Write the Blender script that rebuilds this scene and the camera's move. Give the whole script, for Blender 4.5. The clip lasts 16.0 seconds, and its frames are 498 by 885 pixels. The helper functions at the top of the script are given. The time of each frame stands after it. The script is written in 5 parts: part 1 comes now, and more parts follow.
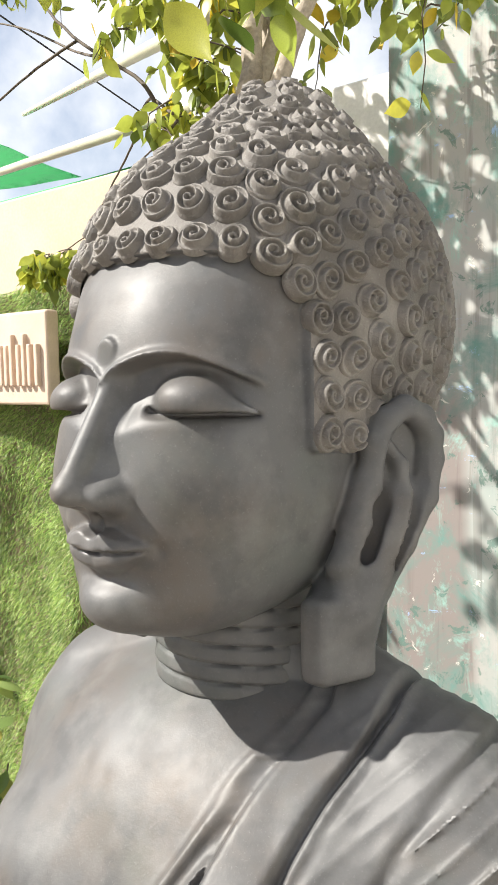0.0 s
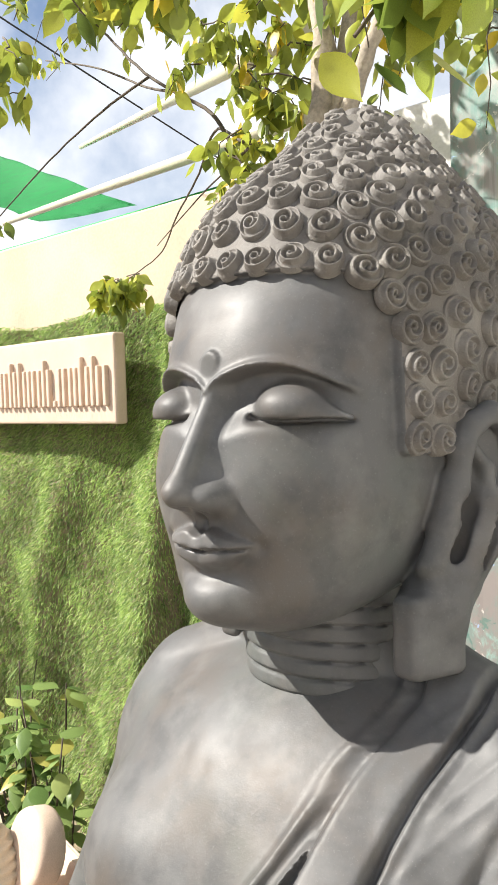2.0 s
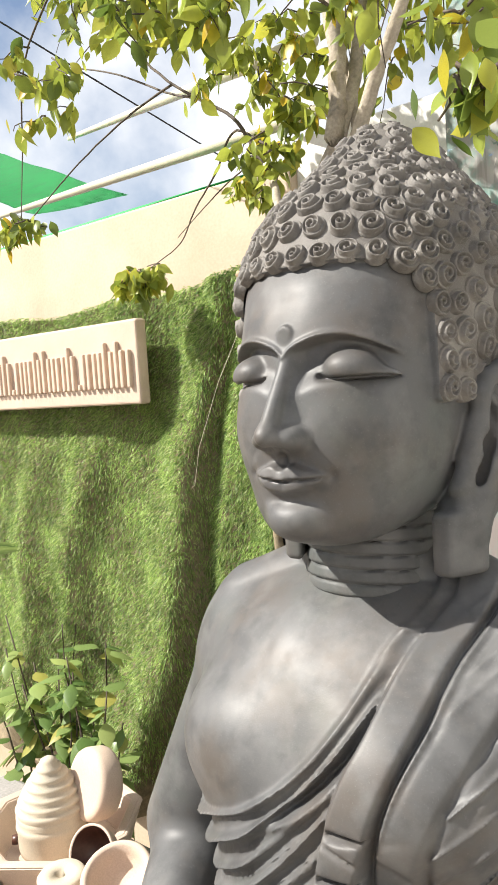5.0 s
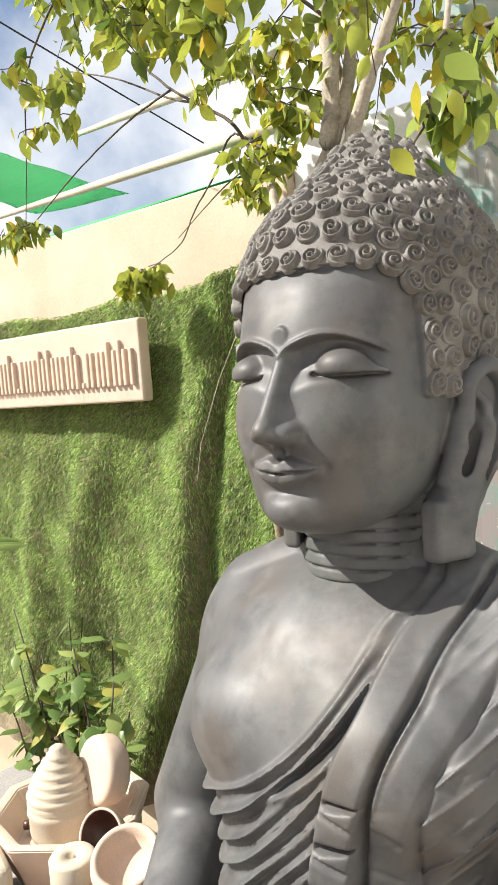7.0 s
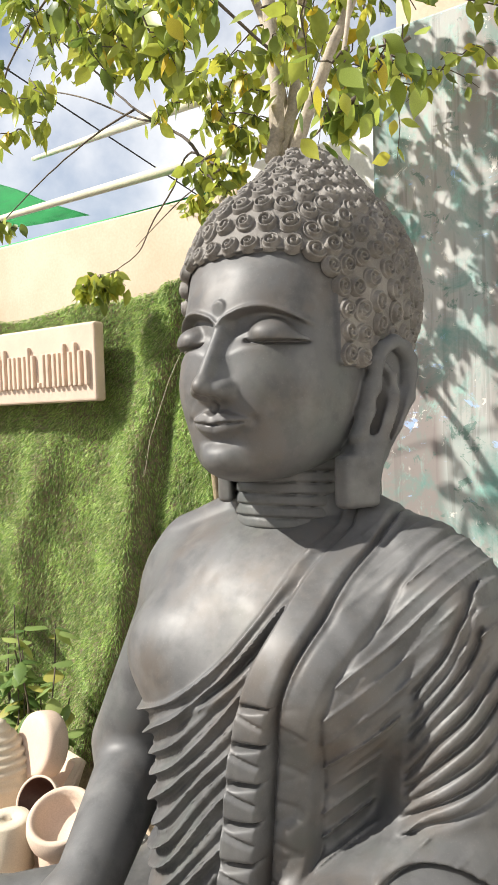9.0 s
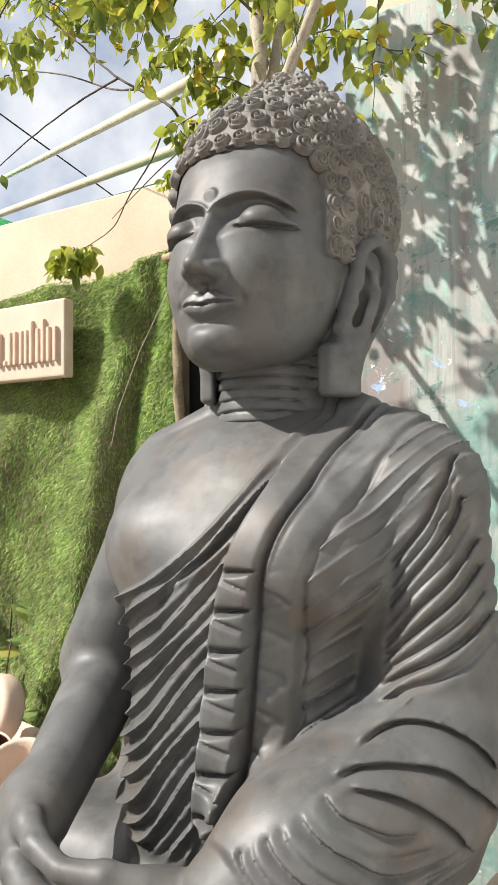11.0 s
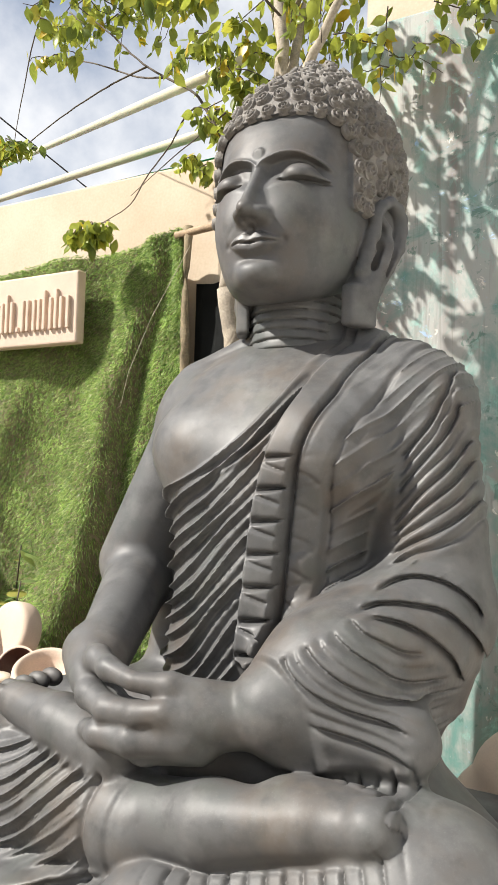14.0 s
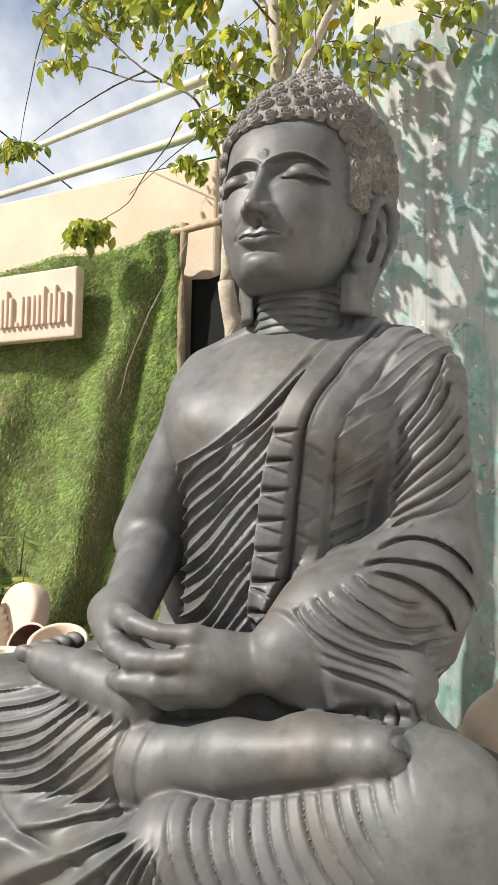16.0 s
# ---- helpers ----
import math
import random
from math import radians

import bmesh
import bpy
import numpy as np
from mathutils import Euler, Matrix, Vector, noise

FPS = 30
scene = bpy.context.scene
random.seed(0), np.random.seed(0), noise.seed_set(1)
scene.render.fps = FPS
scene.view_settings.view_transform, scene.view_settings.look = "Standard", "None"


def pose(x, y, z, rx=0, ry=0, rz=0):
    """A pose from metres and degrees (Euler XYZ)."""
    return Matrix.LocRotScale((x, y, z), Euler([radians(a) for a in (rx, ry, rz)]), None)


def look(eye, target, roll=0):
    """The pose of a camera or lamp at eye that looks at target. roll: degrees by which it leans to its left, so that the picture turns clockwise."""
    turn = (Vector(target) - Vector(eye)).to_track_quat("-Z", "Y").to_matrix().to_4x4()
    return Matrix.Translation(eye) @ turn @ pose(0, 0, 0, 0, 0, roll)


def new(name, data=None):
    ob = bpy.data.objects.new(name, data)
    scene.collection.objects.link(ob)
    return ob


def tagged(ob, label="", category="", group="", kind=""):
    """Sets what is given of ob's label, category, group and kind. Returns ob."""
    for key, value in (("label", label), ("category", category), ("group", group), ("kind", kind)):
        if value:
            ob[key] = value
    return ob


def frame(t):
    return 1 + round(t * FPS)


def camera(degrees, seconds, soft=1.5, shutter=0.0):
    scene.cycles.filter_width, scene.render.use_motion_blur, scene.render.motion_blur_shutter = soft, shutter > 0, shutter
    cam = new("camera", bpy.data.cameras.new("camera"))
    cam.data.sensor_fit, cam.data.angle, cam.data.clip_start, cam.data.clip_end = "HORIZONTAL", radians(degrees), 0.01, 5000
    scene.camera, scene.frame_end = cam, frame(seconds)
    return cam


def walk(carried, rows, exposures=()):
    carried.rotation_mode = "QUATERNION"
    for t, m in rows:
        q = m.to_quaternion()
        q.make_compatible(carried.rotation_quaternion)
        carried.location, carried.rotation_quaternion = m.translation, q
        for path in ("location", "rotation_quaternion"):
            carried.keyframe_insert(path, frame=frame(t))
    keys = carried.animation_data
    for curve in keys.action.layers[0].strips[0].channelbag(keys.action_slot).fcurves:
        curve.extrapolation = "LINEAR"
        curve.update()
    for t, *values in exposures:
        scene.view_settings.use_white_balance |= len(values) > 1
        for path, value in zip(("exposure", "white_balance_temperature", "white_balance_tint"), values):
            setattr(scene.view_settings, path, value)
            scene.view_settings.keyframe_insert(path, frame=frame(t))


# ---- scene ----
cam = camera(38.1, 16.0)
PATH = [
    (0, (0.492, -0.69, 2.0), (-0.699, 0.907, 1.823), -0.8),
    (0.5, (0.49, -0.698, 1.992), (-0.718, 0.891, 1.853), -0.5),
    (1, (0.492, -0.692, 1.981), (-0.754, 0.869, 1.87), -0.8),
    (1.5, (0.486, -0.708, 1.983), (-0.796, 0.824, 1.874), -1.1),
    (2, (0.483, -0.753, 1.989), (-0.813, 0.766, 1.873), -1.6),
    (2.5, (0.479, -0.786, 1.971), (-0.826, 0.724, 1.847), -2.0),
    (3, (0.481, -0.823, 1.967), (-0.82, 0.69, 1.838), -2.3),
    (3.5, (0.492, -0.867, 1.966), (-0.797, 0.657, 1.838), -2.5),
    (4, (0.502, -0.911, 1.97), (-0.77, 0.626, 1.834), -3.0),
    (4.5, (0.52, -0.945, 1.968), (-0.746, 0.596, 1.818), -3.4),
    (7, (0.569, -1.008, 1.971), (-0.703, 0.527, 1.8), -4.2),
    (7.5, (0.629, -1.001, 1.958), (-0.608, 0.561, 1.782), -3.8),
    (8, (0.684, -1.041, 1.929), (-0.531, 0.541, 1.779), -2.9),
    (10.5, (0.659, -1.169, 1.692), (-0.416, 0.517, 1.703), -1.0),
    (11, (0.648, -1.176, 1.603), (-0.406, 0.523, 1.656), -0.4),
    (11.5, (0.653, -1.227, 1.531), (-0.38, 0.482, 1.636), 0.1),
    (12, (0.644, -1.268, 1.465), (-0.369, 0.451, 1.595), 0.4),
    (12.5, (0.638, -1.305, 1.46), (-0.347, 0.43, 1.588), 0.8),
    (13, (0.634, -1.348, 1.432), (-0.347, 0.391, 1.543), 1.2),
    (13.5, (0.648, -1.384, 1.423), (-0.325, 0.36, 1.523), 1.5),
    (14, (0.649, -1.424, 1.413), (-0.316, 0.325, 1.505), 1.6),
    (14.5, (0.642, -1.464, 1.406), (-0.319, 0.288, 1.483), 1.6),
    (15, (0.647, -1.491, 1.393), (-0.309, 0.264, 1.465), 1.5),
    (15.5, (0.655, -1.528, 1.385), (-0.288, 0.233, 1.471), 1.4),
    (16, (0.656, -1.549, 1.36), (-0.262, 0.225, 1.455), 1.1),
]
walk(cam, [(t, look(eye, target, roll)) for t, eye, target, roll in PATH], [(0, 0.94), (3, 0.90), (5, 0.84), (8, 0.76), (11, 0.69), (13, 0.68), (16, 0.67)])

# ---- light ----
SUN_TO = Vector((-0.55, -0.50, 0.67)).normalized()
world = bpy.data.worlds.new("sky")
scene.world = world
world.use_nodes = True
wt = world.node_tree
wt.nodes.clear()
w_out = wt.nodes.new("ShaderNodeOutputWorld")
w_bg = wt.nodes.new("ShaderNodeBackground")
w_sky = wt.nodes.new("ShaderNodeTexSky")
w_sky.sky_type, w_sky.sun_disc = "NISHITA", False
w_sky.sun_elevation = math.asin(SUN_TO.z)
w_sky.sun_rotation = math.atan2(SUN_TO.x, SUN_TO.y)
w_sky.air_density, w_sky.dust_density = 1.0, 2.0
w_bg.inputs["Strength"].default_value = 0.088
# clouds: white puffs over the blue
w_geo = wt.nodes.new("ShaderNodeTexCoord")
w_noise = wt.nodes.new("ShaderNodeTexNoise")
w_noise.inputs["Scale"].default_value, w_noise.inputs["Detail"].default_value = 3.2, 8
w_noise.inputs["Roughness"].default_value = 0.55
w_ramp = wt.nodes.new("ShaderNodeValToRGB")
w_ramp.color_ramp.elements[0].position, w_ramp.color_ramp.elements[1].position = 0.36, 0.60
w_mix = wt.nodes.new("ShaderNodeMix")
w_mix.data_type = "RGBA"
w_mix.inputs[7].default_value = (7.2, 7.3, 7.5, 1)
wt.links.new(w_geo.outputs["Generated"], w_noise.inputs["Vector"])
wt.links.new(w_noise.outputs["Fac"], w_ramp.inputs["Fac"])
wt.links.new(w_ramp.outputs["Color"], w_mix.inputs[0])
wt.links.new(w_sky.outputs["Color"], w_mix.inputs[6])
wt.links.new(w_mix.outputs[2], w_bg.inputs["Color"])
wt.links.new(w_bg.outputs["Background"], w_out.inputs["Surface"])
sun = new("sun", bpy.data.lights.new("sun", "SUN"))
sun.data.energy, sun.data.angle, sun.data.color = 5.6, radians(0.6), (1.0, 0.95, 0.87)
sun.matrix_world = look((-6, -6, 8), Vector((-6, -6, 8)) - SUN_TO)

# ---- materials ----
def material(name, base, rough=0.6, metal=0.0, vary=0.25, scale=8.0, bump=0.15, fine=120.0, tint=None, spec=0.5, objvary=0.0, thick=0.0):
    """A procedural surface: broad stains, fine grain, matching roughness and relief. Real-world size."""
    m = bpy.data.materials.new(name)
    m.use_nodes = True
    nt = m.node_tree
    b = nt.nodes["Principled BSDF"]
    co = nt.nodes.new("ShaderNodeTexCoord")
    n1 = nt.nodes.new("ShaderNodeTexNoise")
    n1.inputs["Scale"].default_value, n1.inputs["Detail"].default_value, n1.inputs["Roughness"].default_value = scale, 6, 0.6
    n2 = nt.nodes.new("ShaderNodeTexNoise")
    n2.inputs["Scale"].default_value, n2.inputs["Detail"].default_value = fine, 4
    for n in (n1, n2):
        nt.links.new(co.outputs["Object"], n.inputs["Vector"])
    ramp = nt.nodes.new("ShaderNodeValToRGB")
    t = tint or tuple(c * (1 - vary) for c in base)
    ramp.color_ramp.elements[0].position, ramp.color_ramp.elements[1].position = 0.35, 0.65
    ramp.color_ramp.elements[0].color, ramp.color_ramp.elements[1].color = (*t, 1), (*base, 1)
    nt.links.new(n1.outputs["Fac"], ramp.inputs["Fac"])
    grain = nt.nodes.new("ShaderNodeMapRange")
    grain.inputs["From Min"].default_value, grain.inputs["From Max"].default_value = 0.3, 0.7
    grain.inputs["To Min"].default_value, grain.inputs["To Max"].default_value = 1 - vary * 0.6, 1 + vary * 0.4
    nt.links.new(n2.outputs["Fac"], grain.inputs["Value"])
    mul = nt.nodes.new("ShaderNodeVectorMath")
    mul.operation = "SCALE"
    nt.links.new(ramp.outputs["Color"], mul.inputs[0])
    nt.links.new(grain.outputs["Result"], mul.inputs["Scale"])
    last = mul.outputs["Vector"]
    if objvary:
        info = nt.nodes.new("ShaderNodeObjectInfo")
        hsv = nt.nodes.new("ShaderNodeHueSaturation")
        mr = nt.nodes.new("ShaderNodeMapRange")
        mr.inputs["To Min"].default_value, mr.inputs["To Max"].default_value = 1 - objvary, 1 + objvary
        nt.links.new(info.outputs["Random"], mr.inputs["Value"])
        nt.links.new(mr.outputs["Result"], hsv.inputs["Value"])
        nt.links.new(last, hsv.inputs["Color"])
        last = hsv.outputs["Color"]
    nt.links.new(last, b.inputs["Base Color"])
    rr = nt.nodes.new("ShaderNodeMapRange")
    rr.inputs["To Min"].default_value, rr.inputs["To Max"].default_value = max(0.05, rough - 0.12), min(1, rough + 0.12)
    nt.links.new(n1.outputs["Fac"], rr.inputs["Value"])
    nt.links.new(rr.outputs["Result"], b.inputs["Roughness"])
    b.inputs["Metallic"].default_value = metal
    b.inputs["Specular IOR Level"].default_value = spec
    if bump:
        bp = nt.nodes.new("ShaderNodeBump")
        bp.inputs["Strength"].default_value, bp.inputs["Distance"].default_value = bump, 0.004
        nt.links.new(n2.outputs["Fac"], bp.inputs["Height"])
        nt.links.new(bp.outputs["Normal"], b.inputs["Normal"])
    return m


def leafy(name, dark, light, yellow, per_object=False, gloss=0.35, shade_patch=0.0):
    """Leaf: colour by piece, light shining through."""
    mt = bpy.data.materials.new(name)
    mt.use_nodes = True
    nt = mt.node_tree
    b = nt.nodes["Principled BSDF"]
    rnd = nt.nodes.new("ShaderNodeObjectInfo").outputs["Random"] if per_object else nt.nodes.new("ShaderNodeNewGeometry").outputs["Random Per Island"]
    ramp = nt.nodes.new("ShaderNodeValToRGB")
    e = ramp.color_ramp.elements
    e[0].color, e[1].color, e[1].position = (*dark, 1), (*light, 1), 0.86
    y = e.new(0.97)
    y.color = (*yellow, 1)
    nt.links.new(rnd, ramp.inputs["Fac"])
    co = nt.nodes.new("ShaderNodeTexCoord")
    ns = nt.nodes.new("ShaderNodeTexNoise")
    ns.inputs["Scale"].default_value, ns.inputs["Detail"].default_value = 60, 3
    nt.links.new(co.outputs["Object"], ns.inputs["Vector"])
    hs = nt.nodes.new("ShaderNodeHueSaturation")
    mr = nt.nodes.new("ShaderNodeMapRange")
    mr.inputs["To Min"].default_value, mr.inputs["To Max"].default_value = 0.7, 1.3
    nt.links.new(ns.outputs["Fac"], mr.inputs["Value"])
    nt.links.new(mr.outputs["Result"], hs.inputs["Value"])
    nt.links.new(ramp.outputs["Color"], hs.inputs["Color"])
    # broad lighter and darker patches: uneven tone, and leaf shade put into the colour
    if shade_patch:
        ns2 = nt.nodes.new("ShaderNodeTexNoise")
        ns2.inputs["Scale"].default_value, ns2.inputs["Detail"].default_value = 9, 6
        nt.links.new(co.outputs["Object"], ns2.inputs["Vector"])
        mr2 = nt.nodes.new("ShaderNodeMapRange")
        mr2.inputs["From Min"].default_value, mr2.inputs["From Max"].default_value = 0.35, 0.65
        mr2.inputs["To Min"].default_value, mr2.inputs["To Max"].default_value = 1 - shade_patch, 1 + shade_patch
        nt.links.new(ns2.outputs["Fac"], mr2.inputs["Value"])
        mm = nt.nodes.new("ShaderNodeMath")
        mm.operation = "MULTIPLY"
        nt.links.new(mr.outputs["Result"], mm.inputs[0])
        nt.links.new(mr2.outputs["Result"], mm.inputs[1])
        nt.links.new(mm.outputs["Value"], hs.inputs["Value"])
    nt.links.new(hs.outputs["Color"], b.inputs["Base Color"])
    b.inputs["Roughness"].default_value = gloss
    tr = nt.nodes.new("ShaderNodeBsdfTranslucent")
    nt.links.new(hs.outputs["Color"], tr.inputs["Color"])
    mix = nt.nodes.new("ShaderNodeMixShader")
    mix.inputs["Fac"].default_value = 0.45
    nt.links.new(b.outputs["BSDF"], mix.inputs[1])
    nt.links.new(tr.outputs["BSDF"], mix.inputs[2])
    nt.links.new(mix.outputs["Shader"], nt.nodes["Material Output"].inputs["Surface"])
    return mt


def mural():
    """Forest painting on plaster: pale ground, grey-brown trunks, teal foliage, a blue flower band."""
    mt = bpy.data.materials.new("painted_forest_mural")
    mt.use_nodes = True
    nt = mt.node_tree
    b = nt.nodes["Principled BSDF"]
    co = nt.nodes.new("ShaderNodeTexCoord")

    def field(scale, stretch, detail=5, rough=0.6, kind="ShaderNodeTexNoise", shift=(0, 0, 0)):
        mp = nt.nodes.new("ShaderNodeMapping")
        mp.inputs["Scale"].default_value, mp.inputs["Location"].default_value = stretch, shift
        nt.links.new(co.outputs["Object"], mp.inputs["Vector"])
        n = nt.nodes.new(kind)
        n.inputs["Scale"].default_value = scale
        if kind == "ShaderNodeTexNoise":
            n.inputs["Detail"].default_value, n.inputs["Roughness"].default_value, n.inputs["Distortion"].default_value = detail, rough, 0.6
        nt.links.new(mp.outputs["Vector"], n.inputs["Vector"])
        return n.outputs["Fac"] if kind == "ShaderNodeTexNoise" else n.outputs["Distance"]

    def over(under, colour, mask, lo, hi, most=1.0):
        r = nt.nodes.new("ShaderNodeMapRange")
        r.inputs["From Min"].default_value, r.inputs["From Max"].default_value, r.inputs["To Max"].default_value = lo, hi, most
        nt.links.new(mask, r.inputs["Value"])
        mx = nt.nodes.new("ShaderNodeMix")
        mx.data_type = "RGBA"
        nt.links.new(r.outputs["Result"], mx.inputs[0])
        if isinstance(under, tuple):
            mx.inputs[6].default_value = (*under, 1)
        else:
            nt.links.new(under, mx.inputs[6])
        mx.inputs[7].default_value = (*colour, 1)
        return mx.outputs[2]

    c = over((0.36, 0.355, 0.335), (0.29, 0.35, 0.33), field(2.5, (1, 1, 0.7)), 0.42, 0.62)
    c = over(c, (0.20, 0.165, 0.155), field(3.0, (1, 1, 0.10), 3, 0.5, shift=(0.62, 0, 0)), 0.44, 0.52, 0.85)
    c = over(c, (0.14, 0.115, 0.11), field(40, (1, 1, 0.06), 3), 0.56, 0.64, 0.35)
    c = over(c, (0.10, 0.24, 0.21), field(5.5, (1, 1, 0.8), 8, 0.72), 0.46, 0.62, 0.85)
    c = over(c, (0.25, 0.47, 0.41), field(15, (1, 1, 0.6), 6, 0.75, shift=(3, 0, 1)), 0.54, 0.68, 0.75)
    c = over(c, (0.07, 0.16, 0.13), field(17, (1, 1, 1), 5, 0.7, shift=(7, 0, 3)), 0.60, 0.64, 0.7)
    c = over(c, (0.30, 0.45, 0.72), field(13, (1, 1, 1.6), 6, 0.75, shift=(1, 0, 5)), 0.63, 0.67, 0.75)
    c = over(c, (0.70, 0.66, 0.60), field(22, (1, 1, 0.9), 6, 0.7, shift=(5, 0, 2)), 0.63, 0.66, 0.7)
    nt.links.new(c, b.inputs["Base Color"])
    b.inputs["Roughness"].default_value = 0.55
    bp = nt.nodes.new("ShaderNodeBump")
    bp.inputs["Strength"].default_value, bp.inputs["Distance"].default_value = 0.25, 0.003
    nt.links.new(field(90, (1, 1, 0.3), 3), bp.inputs["Height"])
    nt.links.new(bp.outputs["Normal"], b.inputs["Normal"])
    return mt


M_MURAL = mural()
M_LEAF = leafy("ficus_leaf", (0.13, 0.18, 0.03), (0.47, 0.51, 0.08), (0.55, 0.40, 0.03))
M_LEAF_OWN = leafy("ficus_leaf_near", (0.08, 0.13, 0.025), (0.36, 0.43, 0.07), (0.50, 0.40, 0.04), per_object=True)
M_SHRUB = leafy("shrub_leaf", (0.10, 0.18, 0.05), (0.36, 0.46, 0.16), (0.40, 0.38, 0.10), per_object=True)
# grass colour holds some leaf shade as dark patches
M_BLADE = leafy("plastic_grass_blade", (0.09, 0.18, 0.045), (0.44, 0.58, 0.17), (0.62, 0.66, 0.36), gloss=0.5, shade_patch=0.25)
M_BURLAP = material("coarse_burlap_backing", (0.30, 0.24, 0.15), 0.95, vary=0.4, scale=40, bump=0.6, fine=400)
M_DARKBOWL = material("dark_glaze_and_hole_shade", (0.075, 0.03, 0.02), 0.35, vary=0.3, scale=20, bump=0.1)
M_PALE = material("pale_limestone", (0.56, 0.49, 0.38), 0.8, vary=0.14, scale=6, bump=0.2, fine=260)
M_CABLE = material("black_cable", (0.03, 0.03, 0.03), 0.6, vary=0.2, scale=10, bump=0)
M_POLE = material("peeled_wood_pole", (0.42, 0.30, 0.19), 0.8, vary=0.35, scale=25, bump=0.3, fine=200)
def weathered(name, base, brown, green, pale, rough, bump):
    """Painted resin: broad brown and greenish blotches, pale dusty wear, fine grit."""
    mt = bpy.data.materials.new(name)
    mt.use_nodes = True
    nt = mt.node_tree
    b = nt.nodes["Principled BSDF"]
    co = nt.nodes.new("ShaderNodeTexCoord")

    def noise_at(scale, detail, shift):
        mp = nt.nodes.new("ShaderNodeMapping")
        mp.inputs["Location"].default_value = (shift, shift * 0.7, -shift)
        nt.links.new(co.outputs["Object"], mp.inputs["Vector"])
        n = nt.nodes.new("ShaderNodeTexNoise")
        n.inputs["Scale"].default_value, n.inputs["Detail"].default_value, n.inputs["Roughness"].default_value = scale, detail, 0.6
        nt.links.new(mp.outputs["Vector"], n.inputs["Vector"])
        return n.outputs["Fac"]

    def over(under, colour, mask, lo, hi, most):
        r = nt.nodes.new("ShaderNodeMapRange")
        r.inputs["From Min"].default_value, r.inputs["From Max"].default_value, r.inputs["To Max"].default_value = lo, hi, most
        nt.links.new(mask, r.inputs["Value"])
        mx = nt.nodes.new("ShaderNodeMix")
        mx.data_type = "RGBA"
        nt.links.new(r.outputs["Result"], mx.inputs[0])
        if isinstance(under, tuple):
            mx.inputs[6].default_value = (*under, 1)
        else:
            nt.links.new(under, mx.inputs[6])
        mx.inputs[7].default_value = (*colour, 1)
        return mx.outputs[2]

    broad = noise_at(5.5, 5, 1.3)
    c = over(base, brown, broad, 0.48, 0.68, 0.75)
    c = over(c, green, noise_at(7, 5, 4.1), 0.52, 0.70, 0.45)
    c = over(c, tuple(v * 0.62 for v in base), noise_at(21, 9, 2.2), 0.50, 0.66, 0.75)
    c = over(c, pale, noise_at(15, 12, 7.7), 0.50, 0.72, 0.42)
    grit = noise_at(420, 3, 0.4)
    c = over(c, pale, grit, 0.60, 0.75, 0.35)
    nt.links.new(c, b.inputs["Base Color"])
    rr = nt.nodes.new("ShaderNodeMapRange")
    rr.inputs["To Min"].default_value, rr.inputs["To Max"].default_value = rough - 0.20, rough + 0.16
    nt.links.new(noise_at(13, 6, 3.3), rr.inputs["Value"])
    nt.links.new(rr.outputs["Result"], b.inputs["Roughness"])
    b.inputs["Specular IOR Level"].default_value = 0.43
    bp = nt.nodes.new("ShaderNodeBump")
    bp.inputs["Strength"].default_value, bp.inputs["Distance"].default_value = bump, 0.0016
    nt.links.new(grit, bp.inputs["Height"])
    bp2 = nt.nodes.new("ShaderNodeBump")
    bp2.inputs["Strength"].default_value, bp2.inputs["Distance"].default_value = bump * 0.25, 0.005
    nt.links.new(noise_at(38, 6, 5.0), bp2.inputs["Height"])
    nt.links.new(bp.outputs["Normal"], bp2.inputs["Normal"])
    nt.links.new(bp2.outputs["Normal"], b.inputs["Normal"])
    return mt


M_STATUE = weathered("weathered_grey_resin", (0.080, 0.080, 0.081), (0.084, 0.067, 0.053), (0.066, 0.080, 0.071), (0.168, 0.166, 0.162), 0.545, 0.10)
M_HAIR = weathered("dusty_grey_brown_resin", (0.146, 0.134, 0.121), (0.112, 0.097, 0.080), (0.118, 0.113, 0.100), (0.36, 0.34, 0.31), 0.62, 0.8)
M_CREAM = material("cream_plaster", (0.56, 0.47, 0.36), 0.85, vary=0.12, scale=2.2, fine=90, tint=(0.47, 0.36, 0.255))
M_SAND = material("carved_sandstone", (0.60, 0.465, 0.365), 0.8, vary=0.15, scale=7, bump=0.2, fine=300)
M_PIPE = material("cream_painted_steel", (0.62, 0.58, 0.42), 0.4, vary=0.2, scale=5, bump=0.03)
M_BARK = material("pale_bark", (0.42, 0.36, 0.28), 0.85, vary=0.35, scale=22, bump=0.4, fine=160)
M_TWIG = material("dark_twig", (0.11, 0.085, 0.06), 0.8, vary=0.3, scale=40)
M_GREEN_NET = material("green_shade_cloth", (0.02, 0.36, 0.09), 0.7, vary=0.2, scale=6, fine=400)
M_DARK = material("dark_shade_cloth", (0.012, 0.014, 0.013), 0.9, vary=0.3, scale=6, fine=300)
M_WHITEWALL = material("white_lime_wall", (0.80, 0.78, 0.74), 0.85, vary=0.12, scale=3, fine=120)
M_SOIL = material("sandy_ground", (0.30, 0.25, 0.19), 0.95, vary=0.4, scale=6, bump=0.6, fine=60)
M_CONCRETE = material("grey_concrete", (0.34, 0.32, 0.30), 0.9, vary=0.25, scale=3, bump=0.3, fine=120)

# ---- solid modelling with distance fields ----
F = np.float32


def smin(a, b, k):
    h = np.clip(0.5 + 0.5 * (b - a) / k, 0, 1)
    return b + (a - b) * h - k * h * (1 - h)


